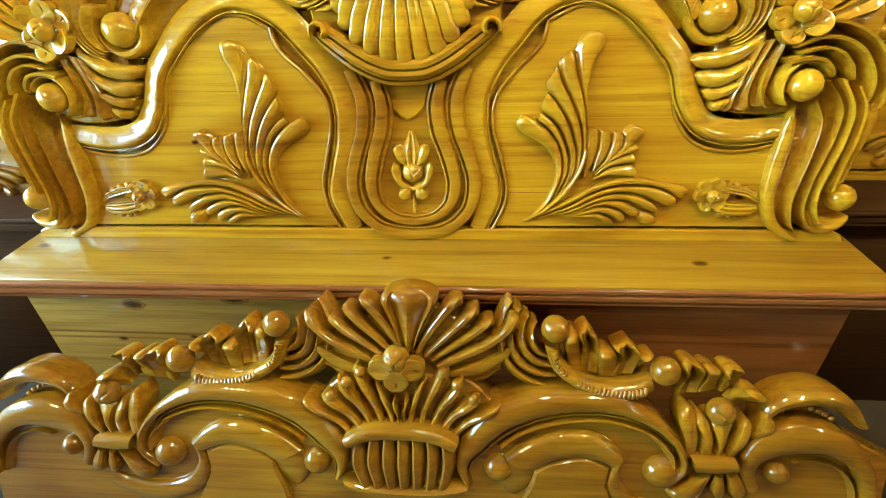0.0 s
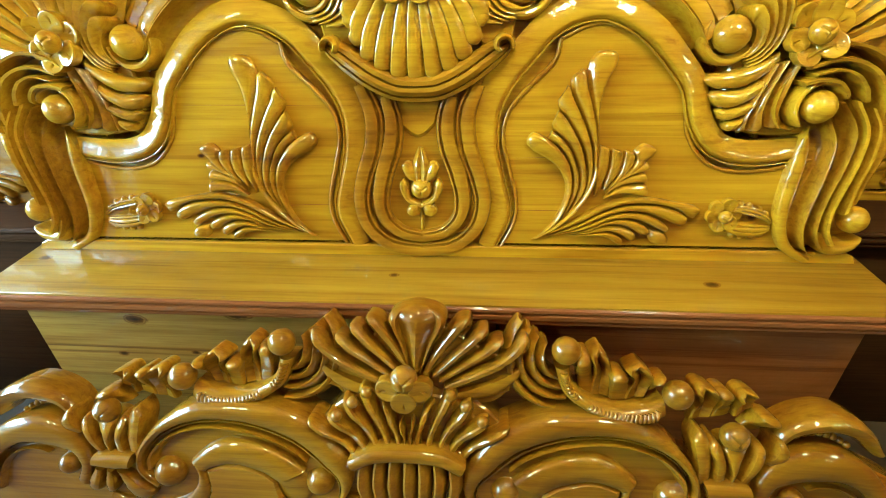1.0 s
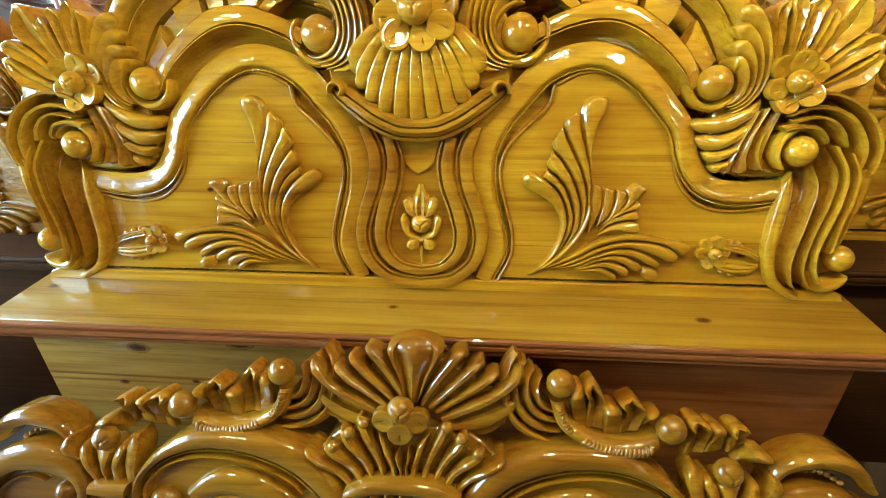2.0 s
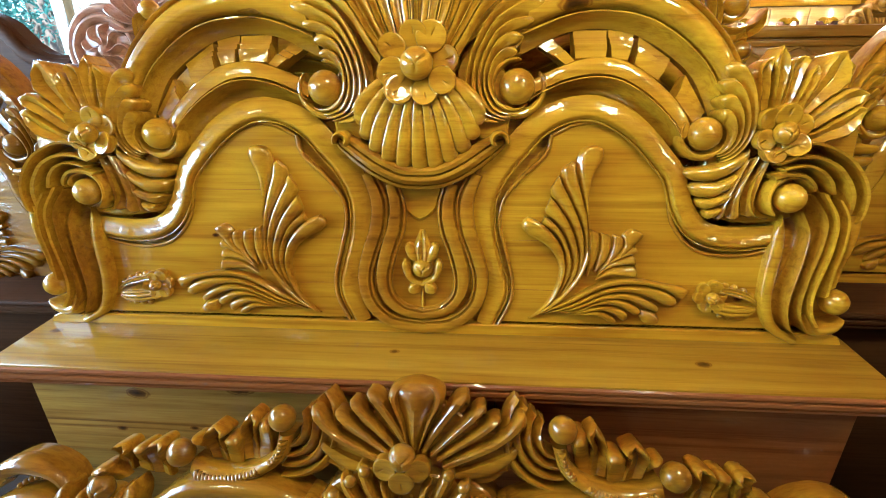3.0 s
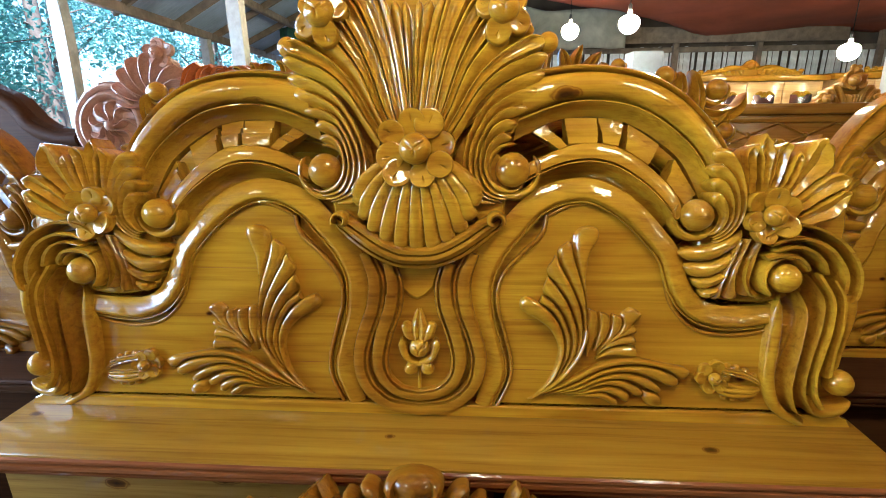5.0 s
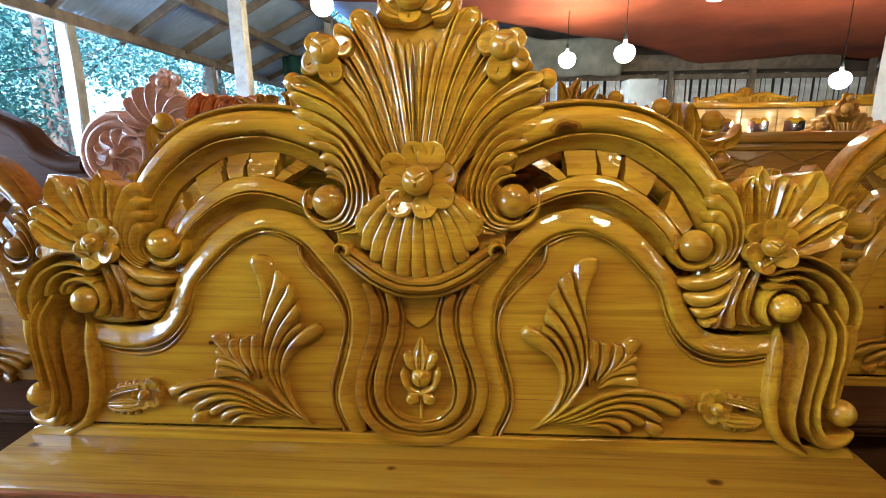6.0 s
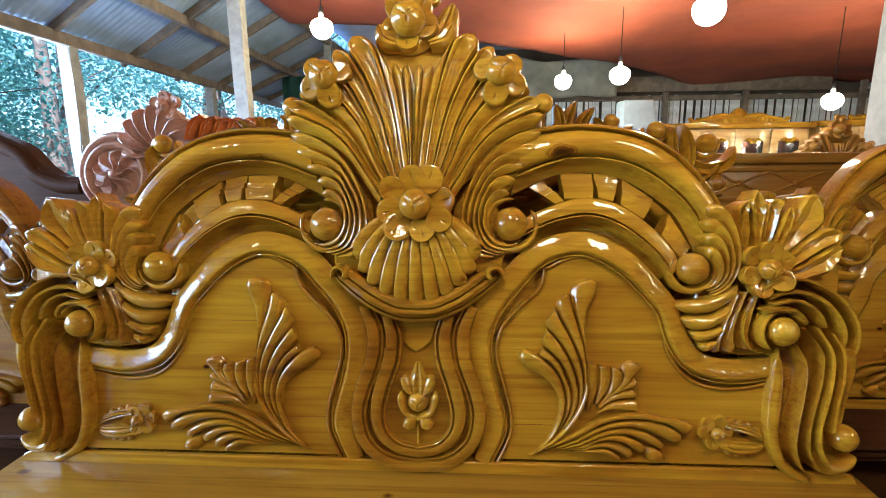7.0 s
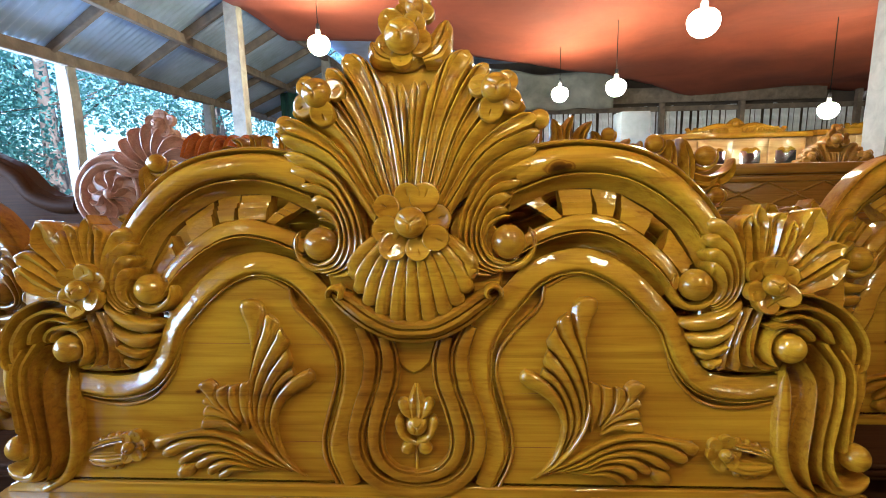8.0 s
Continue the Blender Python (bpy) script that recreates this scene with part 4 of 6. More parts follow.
    lobes("leaf_lobe", board, [(-0.472, 0.19), (-0.468, 0.176), (-0.445, 0.176), (-0.415, 0.168), (-0.389, 0.151)], [(-0.472, 0.19), (-0.458, 0.197), (-0.436, 0.19), (-0.409, 0.177), (-0.389, 0.151)], [0.015, 0.016, 0.012])
    lobes("leaf_lobe", board, [(-0.476, 0.167), (-0.472, 0.147), (-0.446, 0.15), (-0.419, 0.151), (-0.386, 0.141)], [(-0.476, 0.167), (-0.463, 0.172), (-0.439, 0.171), (-0.412, 0.164), (-0.386, 0.141)], [0.015, 0.016, 0.012])
    lobes("spray_lobe", board, [(-0.594, 0.115), (-0.575, 0.127), (-0.527, 0.136), (-0.473, 0.145), (-0.419, 0.139), (-0.373, 0.12), (-0.314, 0.082), (-0.242, 0.044)], [(-0.594, 0.115), (-0.573, 0.097), (-0.541, 0.119), (-0.494, 0.129), (-0.44, 0.129), (-0.393, 0.114), (-0.334, 0.081), (-0.242, 0.044)], [0.018, 0.021, 0.018, 0.008])
    lobes("spray_lobe", board, [(-0.569, 0.085), (-0.562, 0.102), (-0.528, 0.12), (-0.48, 0.127), (-0.433, 0.124), (-0.387, 0.109), (-0.334, 0.078), (-0.275, 0.053)], [(-0.569, 0.085), (-0.549, 0.081), (-0.519, 0.095), (-0.483, 0.109), (-0.437, 0.113), (-0.394, 0.101), (-0.341, 0.074), (-0.275, 0.053)], [0.018, 0.021, 0.018, 0.008])
    lobes("spray_lobe", board, [(-0.529, 0.063), (-0.527, 0.079), (-0.505, 0.096), (-0.47, 0.108), (-0.429, 0.109), (-0.39, 0.097), (-0.342, 0.072), (-0.295, 0.057)], [(-0.529, 0.063), (-0.506, 0.073), (-0.474, 0.09), (-0.44, 0.097), (-0.4, 0.091), (-0.35, 0.069), (-0.295, 0.057)], [0.018, 0.021, 0.018, 0.008])
    lobes("spray_lobe", board, [(-0.495, 0.06), (-0.484, 0.077), (-0.457, 0.091), (-0.427, 0.095), (-0.394, 0.088), (-0.353, 0.067), (-0.305, 0.058)], [(-0.495, 0.06), (-0.475, 0.058), (-0.452, 0.074), (-0.421, 0.083), (-0.387, 0.08), (-0.35, 0.065), (-0.305, 0.058)], [0.018, 0.021, 0.018, 0.008])
    lobes("spray_lobe", board, [(-0.466, 0.054), (-0.455, 0.068), (-0.427, 0.079), (-0.394, 0.077), (-0.354, 0.065), (-0.315, 0.058)], [(-0.466, 0.054), (-0.455, 0.043), (-0.431, 0.059), (-0.401, 0.068), (-0.361, 0.061), (-0.315, 0.058)], [0.018, 0.021, 0.018, 0.008])
    lobes("spray_lobe", board, [(-0.439, 0.035), (-0.433, 0.052), (-0.406, 0.065), (-0.372, 0.063), (-0.328, 0.056)], [(-0.439, 0.035), (-0.422, 0.039), (-0.401, 0.052), (-0.368, 0.056), (-0.328, 0.056)], [0.018, 0.021, 0.018, 0.008])
    lobes("spray_lobe", board, [(-0.52, 0.036), (-0.531, 0.052), (-0.519, 0.066), (-0.49, 0.072)], [(-0.52, 0.036), (-0.498, 0.042), (-0.49, 0.056), (-0.49, 0.072)], [0.018, 0.021, 0.018, 0.008])
    for s in (1, -1):
        flower("spray_flower", board, (-0.636, 0.106), 0.034, 6, h0=0.011, turn=10, bud=0.4, side=s)
    for a, b in (([(-0.748, 0.081), (-0.733, 0.104), (-0.705, 0.121), (-0.657, 0.13)], [(-0.748, 0.081), (-0.713, 0.099), (-0.678, 0.108), (-0.654, 0.114)]), ([(-0.748, 0.081), (-0.72, 0.085), (-0.679, 0.089), (-0.65, 0.092)], [(-0.748, 0.081), (-0.721, 0.061), (-0.68, 0.059), (-0.645, 0.07)])):
        lobes("leaf", board, a, b, [0.010, 0.015, 0.015], TRIPLE)
    for c in ((-0.724, 0.107), (-0.707, 0.118), (-0.687, 0.125), (-0.668, 0.129), (-0.72, 0.064), (-0.702, 0.06), (-0.684, 0.059), (-0.666, 0.062)):
        for s in (1, -1):
            ball("leaf_scallop", board, c, 0.0085, 0.002, 0.9, side=s)
    return board


headboard = carved_headboard()
headboard.matrix_world = LEAN
# parts in russet: a redder tone of their own with some shade put in
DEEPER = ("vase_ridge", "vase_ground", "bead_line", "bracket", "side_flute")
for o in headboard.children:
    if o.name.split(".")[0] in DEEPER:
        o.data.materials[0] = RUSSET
tagged(headboard, "tall carved golden-brown varnished wooden bed headboard with shell crest", "headboard", "carved headboards")


def recolour(thing, mat):
    for o in (thing, *thing.children_recursive):
        if o.type == "MESH":
            o.material_slots[0].link = "OBJECT"
            o.material_slots[0].material = mat


behind = copy_thing(headboard, pose(0.03, 0.20, 0.655, -9.5))
tagged(behind, "carved golden varnished headboard leaning behind another headboard")
# darker amber copy of the headboard; its shade is put into the colour
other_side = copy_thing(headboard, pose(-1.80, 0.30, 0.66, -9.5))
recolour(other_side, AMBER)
tagged(other_side, "carved headboard of the next bed, its shade put into amber varnish")
beside = copy_thing(headboard, pose(1.74, 0.36, 0.72, -9.5))
tagged(beside, "carved golden varnished headboard of the neighbouring bed")


# ---------------- box with shelf ----------------
def block(name, parent, x0, x1, y0, y1, z0, z1, mat, label="", bevel=0.003):
    bm = bmesh.new()
    bmesh.ops.create_cube(bm, size=1, matrix=Matrix.LocRotScale(((x0 + x1) / 2, (y0 + y1) / 2, (z0 + z1) / 2), None, (x1 - x0, y1 - y0, z1 - z0)))
    if bevel:
        bmesh.ops.bevel(bm, geom=bm.edges[:], offset=bevel, segments=2, profile=0.5, affect="EDGES")
    me = bpy.data.meshes.new(name)
    bm.to_mesh(me)
    bm.free()
    me.shade_smooth()
    me.set_sharp_from_angle(angle=radians(30))
    me.materials.append(mat)
    ob = new(name, me)
    ob.parent = parent
    return tagged(ob, label)


def shelf_box():
    box = new("shelf_box")
    prof = [(0.03, 0.744), (-0.186, 0.744), (-0.191, 0.741), (-0.192, 0.736), (-0.186, 0.733), (-0.186, 0.729), (-0.192, 0.727), (-0.192, 0.719), (-0.185, 0.717), (-0.185, 0.713), (-0.189, 0.711), (-0.188, 0.705), (-0.176, 0.700), (0.03, 0.700)]
    verts = [(x, y, z) for x in (-0.94, 0.94) for y, z in prof]
    n = len(prof)
    faces = [(i, (i + 1) % n, n + (i + 1) % n, n + i) for i in range(n)] + [tuple(range(n)), tuple(range(n, 2 * n))]
    hang("edge_moulding", mesh_of("edge_moulding", verts, faces, REDDISH, 25), box, "brown grooved edge under the plank")
    block("shelf_top", box, -0.942, 0.942, -0.186, 0.03, 0.726, 0.7485, SHELF, "glossy golden plank top", bevel=0.004)
    block("front_plank", box, -0.885, 0.165, -0.150, -0.128, 0.02, 0.702, PINE, "pale pine front plank with dark knots")
    block("front_plank", box, 0.168, 0.895, -0.148, -0.126, 0.02, 0.702, REDDISH, "dark reddish-brown front plank")
    block("side_plank", box, -0.885, -0.863, -0.127, 0.05, 0.02, 0.701, PINE)
    block("side_plank", box, 0.873, 0.895, -0.125, 0.05, 0.02, 0.701, REDDISH)
    return tagged(box, "wooden storage box with a glossy golden shelf top below the headboard", "bed storage")


box = shelf_box()
# added copies beside the box; their dark brown puts the gap's shade into colour
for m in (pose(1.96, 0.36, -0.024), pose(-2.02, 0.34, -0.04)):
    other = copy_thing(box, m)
    tagged(other, "added copy of the storage box in a brown that carries the shade")
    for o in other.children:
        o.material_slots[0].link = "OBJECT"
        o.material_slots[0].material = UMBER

# ---------------- footboard ----------------
def carved_footboard():
    b = new("footboard")
    out = flow([(-0.99, -0.27), (-0.84, -0.20), (-0.70, -0.215), (-0.56, -0.21), (-0.46, -0.165), (-0.34, -0.150), (-0.21, -0.165), (-0.13, -0.10), (-0.007, -0.05)], 40)
    left = [tuple(q) for q in out]
    slab("panel", b, [(-0.93, -0.66)] + [(-0.93, left[0][1])] + left + [(-a, c) for a, c in left[::-1][1:]] + [(0.93, left[0][1]), (0.93, -0.66)], -0.045, 0.026)
    # shell at the top: a broad middle leaf and flutes with rounded ends
    slab("shell_ground", b, [(-0.05, -0.11), (-0.165, -0.075), (-0.17, -0.015), (-0.10, 0.015), (-0.04, 0.05), (0.02, 0.075), (0.07, 0.05), (0.13, 0.015), (0.20, -0.015), (0.19, -0.075), (0.08, -0.11)], 0.0, 0.024)
    shell = (
        ([(-0.008, -0.033), (-0.030, 0.016), (-0.062, 0.063), (-0.079, 0.085)], [(-0.025, -0.037), (-0.060, 0.005), (-0.094, 0.045), (-0.108, 0.071)]),
        ([(-0.025, -0.037), (-0.062, 0.004), (-0.100, 0.045), (-0.115, 0.067)], [(-0.038, -0.046), (-0.079, -0.012), (-0.119, 0.022), (-0.140, 0.049)]),
        ([(-0.038, -0.046), (-0.081, -0.013), (-0.123, 0.021), (-0.144, 0.046)], [(-0.049, -0.056), (-0.094, -0.028), (-0.140, -0.002), (-0.169, 0.026)]),
        ([(-0.049, -0.056), (-0.094, -0.031), (-0.145, -0.004), (-0.175, 0.025), (-0.187, 0.055)], [(-0.060, -0.076), (-0.109, -0.057), (-0.158, -0.032), (-0.201, 0.003), (-0.216, 0.033)]),
        ([(-0.060, -0.077), (-0.109, -0.060), (-0.162, -0.038), (-0.199, -0.014)], [(-0.076, -0.094), (-0.120, -0.102), (-0.154, -0.092), (-0.188, -0.056)]))
    for k, (one, two) in enumerate(shell):
        band("shell_flute", b, one, two, [0.026, 0.034, 0.040, 0.042] if k < 4 else [0.016, 0.020, 0.018], STRAND, base=-0.002, lift=[0.022, 0.018, 0.014, 0.016], tip1=0.18, axis=0.016, n=30)
    band("middle_leaf", b, [(-0.001, -0.032), (-0.017, 0.019), (-0.039, 0.064), (-0.048, 0.099)], [(0.023, -0.031), (0.044, 0.021), (0.069, 0.066), (0.077, 0.101)], [0.030, 0.042, 0.048, 0.046], FANLEAF, base=-0.002, lift=[0.022, 0.018, 0.016], tip1=0.26, axis=0.0, sides=(1,), n=30)
    core = (-0.008, -0.037)
    v, f = bud_data(core, 0.026, 0.064)
    bloom = hang("centre_flower", mesh_of("centre_flower", v, f, GOLD, 70), b, "round carved bud with three petals")
    for a, far, size in ((200, 0.033, 0.023), (-20, 0.033, 0.023), (270, 0.036, 0.025)):
        v, f = petal_data((core[0] + far * math.cos(radians(a)), core[1] + far * math.sin(radians(a)) - 0.008), radians(a), size, 0.074, 0.25)
        hang("petal", mesh_of("petal", v, f, GOLD, 50), bloom)
    # flutes that rise from the bowl and curl over
    slab("lower_ground", b, [(-0.10, -0.215), (-0.15, -0.155), (-0.09, -0.09), (0.0, -0.08), (0.09, -0.09), (0.15, -0.155), (0.10, -0.215)], -0.02, 0.030)
    rising = (
        ([(-0.003, -0.198), (-0.003, -0.161), (-0.008, -0.137), (-0.006, -0.125)], [(-0.008, -0.198), (-0.010, -0.161), (-0.016, -0.136), (-0.014, -0.125)]),
        ([(-0.010, -0.198), (-0.014, -0.161), (-0.024, -0.128), (-0.031, -0.097)], [(-0.029, -0.198), (-0.035, -0.160), (-0.048, -0.115), (-0.056, -0.084)]),
        ([(-0.031, -0.198), (-0.038, -0.160), (-0.052, -0.117), (-0.066, -0.082), (-0.073, -0.058)], [(-0.051, -0.199), (-0.060, -0.162), (-0.077, -0.126), (-0.095, -0.090), (-0.097, -0.062)]),
        ([(-0.053, -0.199), (-0.065, -0.162), (-0.082, -0.128), (-0.105, -0.094), (-0.115, -0.075)], [(-0.071, -0.201), (-0.085, -0.169), (-0.104, -0.142), (-0.123, -0.122), (-0.128, -0.091)]),
        ([(-0.073, -0.202), (-0.088, -0.171), (-0.109, -0.145), (-0.135, -0.124), (-0.148, -0.114)], [(-0.095, -0.210), (-0.115, -0.180), (-0.136, -0.160), (-0.155, -0.146), (-0.160, -0.128)]),
        ([(-0.097, -0.211), (-0.117, -0.182), (-0.142, -0.160), (-0.173, -0.140), (-0.190, -0.126)], [(-0.114, -0.219), (-0.136, -0.196), (-0.163, -0.176), (-0.188, -0.157), (-0.199, -0.144)]))
    for k, (one, two) in enumerate(rising):
        band("lower_flute", b, one, two, [0.026, 0.032, 0.036, 0.036], RAISED if k == 0 else STRAND, base=-0.02, lift=[0.021, 0.021, 0.030, 0.030], tip1=0.16, axis=-0.005, n=30)
    for at in [(-0.079, -0.068), (-0.107, -0.09), (-0.139, -0.119)]:
        for s in (1, -1):
            ball("flute_curl", b, at, 0.0115, 0.060, 1.0, side=s)
    # bowl
    band("bowl_rim", b, [(-0.114, -0.209), (-0.076, -0.188), (-0.039, -0.181), (0.004, -0.18), (0.039, -0.181), (0.076, -0.188), (0.114, -0.209)],
         [(-0.101, -0.229), (-0.071, -0.214), (-0.038, -0.208), (0.003, -0.207), (0.038, -0.208), (0.071, -0.214), (0.101, -0.229)], 0.032, SHALLOW, base=-0.02, lift=0.046, axis=-0.005, sides=(1,), n=30)
    low = -0.207
    slab("bowl_ground", b, [(-0.098, low + 0.01), (-0.108, low - 0.05), (-0.088, low - 0.135), (0.088, low - 0.135), (0.108, low - 0.05), (0.098, low + 0.01)], -0.02, 0.040)
    for k in range(-3, 4):
        strip("bowl_flute", b, [(k * 0.0275, low + 0.006), (k * 0.0300, low - 0.05), (k * 0.026, low - 0.12)], [0.0135, 0.0148, 0.0128], [0.064, 0.074, 0.058], HOOD, n=14)
    strip("bowl_foot", b, [(-0.14, low - 0.115), (-0.05, low - 0.13), (0.05, low - 0.13), (0.14, low - 0.115)], 0.018, 0.06, ROLL, n=20, tip0=0.1, tip1=0.1)
    # big C-scrolls
    band("c_scroll", b, [(-0.522, -0.314), (-0.545, -0.293), (-0.560, -0.267), (-0.557, -0.235), (-0.538, -0.198), (-0.498, -0.154), (-0.441, -0.118), (-0.387, -0.104), (-0.310, -0.103), (-0.248, -0.113), (-0.182, -0.142), (-0.141, -0.183), (-0.112, -0.237), (-0.109, -0.280), (-0.123, -0.313)],
         [(-0.509, -0.292), (-0.530, -0.276), (-0.540, -0.261), (-0.535, -0.236), (-0.520, -0.212), (-0.485, -0.183), (-0.430, -0.162), (-0.368, -0.156), (-0.298, -0.166), (-0.233, -0.192), (-0.195, -0.222), (-0.173, -0.244), (-0.147, -0.270), (-0.140, -0.294), (-0.144, -0.319)], [0.040, 0.048, 0.052, 0.054, 0.054, 0.054, 0.050, 0.044], CSCROLL, base=-0.03, lift=0.008, axis=-0.008, n=70)
    band("scroll_cove", b, [(-0.537, -0.269), (-0.535, -0.239), (-0.516, -0.214), (-0.484, -0.189), (-0.434, -0.171), (-0.374, -0.165), (-0.302, -0.175), (-0.237, -0.201), (-0.199, -0.232)],
         [(-0.447, -0.251), (-0.446, -0.249), (-0.437, -0.238), (-0.422, -0.224), (-0.399, -0.210), (-0.364, -0.198), (-0.305, -0.203), (-0.249, -0.229), (-0.209, -0.259)], 0.042, HOLLOW, base=-0.03, lift=0.006, axis=-0.008, n=60)
    band("inner_scroll", b, [(-0.442, -0.242), (-0.419, -0.221), (-0.396, -0.206), (-0.360, -0.194), (-0.302, -0.200), (-0.246, -0.226), (-0.207, -0.257)],
         [(-0.415, -0.269), (-0.405, -0.262), (-0.380, -0.254), (-0.355, -0.251), (-0.327, -0.256), (-0.295, -0.266), (-0.268, -0.284)], 0.044, PLATE, base=-0.03, lift=0.006, axis=-0.008, n=50)
    band("scroll_tail", b, [(-0.444, -0.245), (-0.434, -0.276), (-0.446, -0.315), (-0.480, -0.342), (-0.535, -0.353), (-0.592, -0.346), (-0.629, -0.335)],
         [(-0.416, -0.272), (-0.410, -0.311), (-0.425, -0.350), (-0.467, -0.383), (-0.539, -0.399), (-0.602, -0.385), (-0.643, -0.367)], [0.040, 0.036, 0.034, 0.030], PLATE, base=-0.03, lift=0.006, axis=-0.008, n=40)
    band("scroll_tail", b, [(-0.208, -0.260), (-0.197, -0.286), (-0.195, -0.313), (-0.213, -0.344)],
         [(-0.270, -0.287), (-0.265, -0.312), (-0.250, -0.339), (-0.229, -0.357)], [0.038, 0.032, 0.024], PLATE, base=-0.03, lift=0.004, axis=-0.008, tip1=0.1, n=24)
    ring = [(-0.415, -0.269), (-0.38, -0.254), (-0.355, -0.251), (-0.327, -0.256), (-0.295, -0.266), (-0.268, -0.284), (-0.262, -0.312), (-0.248, -0.345), (-0.235, -0.43), (-0.46, -0.43), (-0.425, -0.35), (-0.410, -0.311)]
    for s in (1, -1):
        slab("scroll_field", b, [(x * s - 0.008, y) for x, y in ring], 0.0, 0.042, bevel=0.006)
        ball("scroll_ball", b, (-0.505, -0.279), 0.034, 0.026, 0.95, side=s)
        ball("scroll_ball", b, (-0.188, -0.287), 0.031, 0.021, 1.0, side=s)
    # leafy garland over a ribbed crescent
    band("garland_band", b, [(-0.250, -0.020), (-0.267, -0.069), (-0.300, -0.099), (-0.343, -0.121), (-0.386, -0.132), (-0.427, -0.130), (-0.457, -0.115)],
         [(-0.278, -0.019), (-0.287, -0.050), (-0.311, -0.070), (-0.348, -0.085), (-0.388, -0.089), (-0.424, -0.086), (-0.451, -0.075)], [0.026, 0.034, 0.036, 0.034, 0.026], HALF, base=-0.03, lift=0.012, axis=0.021, n=44)
    one, two = flow([(-0.250, -0.020), (-0.267, -0.069), (-0.300, -0.099), (-0.343, -0.121), (-0.386, -0.132), (-0.427, -0.130), (-0.457, -0.115)], 60), flow([(-0.278, -0.019), (-0.287, -0.050), (-0.311, -0.070), (-0.348, -0.085), (-0.388, -0.089), (-0.424, -0.086), (-0.451, -0.075)], 60)
    for i in list(range(3, 16, 2)) + list(range(24, 58, 2)):
        a, c = one[i] * 0.92 + two[i] * 0.08, one[i] * 0.3 + two[i] * 0.7
        pair("rib", b, [tuple(a + 0.021 * np.array((1, 0))), tuple((a + c) / 2 + np.array((0.024, 0.0))), tuple(c + 0.021 * np.array((1, 0)))], 0.0042, [0.002, 0.006, 0.007, 0.006, 0.002], HALF, axis=0.021, lift=[0.024, 0.038, 0.044, 0.046, 0.044], base=0.01, n=10)
    for at, r in (((-0.268, 0.016), 0.027), ((-0.474, -0.063), 0.028)):
        for s in (1, -1):
            ball("garland_knob", b, at, r, 0.034, 1.0, side=s).location.x = 0.021
    garland = (
        ([(-0.299, -0.071), (-0.289, -0.026), (-0.281, 0.017)], [(-0.331, -0.076), (-0.320, -0.031), (-0.313, 0.022)]),
        ([(-0.318, -0.077), (-0.320, -0.025), (-0.307, 0.014), (-0.313, 0.031)], [(-0.357, -0.081), (-0.356, -0.030), (-0.345, 0.004), (-0.337, 0.029)]),
        ([(-0.357, -0.087), (-0.352, -0.047), (-0.343, -0.015)], [(-0.388, -0.086), (-0.389, -0.051), (-0.379, -0.018)]),
        ([(-0.383, -0.086), (-0.388, -0.040), (-0.374, -0.014), (-0.387, 0.000)], [(-0.424, -0.079), (-0.433, -0.039), (-0.421, -0.017), (-0.410, 0.002)]),
        ([(-0.428, -0.067), (-0.428, -0.045), (-0.426, -0.029)], [(-0.459, -0.046), (-0.453, -0.033), (-0.446, -0.024)]),
        ([(-0.504, -0.123), (-0.510, -0.076), (-0.491, -0.036)], [(-0.549, -0.115), (-0.550, -0.069), (-0.529, -0.035)]),
        ([(-0.544, -0.115), (-0.551, -0.075), (-0.530, -0.044)], [(-0.579, -0.108), (-0.581, -0.074), (-0.562, -0.045)]),
        ([(-0.587, -0.114), (-0.579, -0.074), (-0.570, -0.049)], [(-0.622, -0.090), (-0.615, -0.061), (-0.599, -0.042)]),
        ([(-0.599, -0.128), (-0.616, -0.105), (-0.621, -0.086)], [(-0.628, -0.141), (-0.658, -0.123), (-0.667, -0.107)]))
    for k, (one, two) in enumerate(garland):
        band("garland_leaf", b, one, two, [0.012, 0.018, 0.034, 0.052 + 0.006 * (k % 2), 0.056 + 0.006 * (k % 2)], (HOOD, CUPLEAF)[k % 2], base=-0.002, lift=0.004, tip1=0.24, axis=0.021, n=26)
    knob = (-0.250, -0.004)
    for s in (1, -1):
        for r, w in ((0.046, 0.010), (0.066, 0.011), (0.087, 0.011), (0.108, 0.010)):
            strip("scroll_band", b, arc((knob[0] - 0.018, knob[1]), r, 40, -95, 12), [w * 0.5, w, w, w * 0.6], [0.02, 0.034, 0.03, 0.02], FLUTED, side=s, base=-0.03, n=24).location.x = 0.021
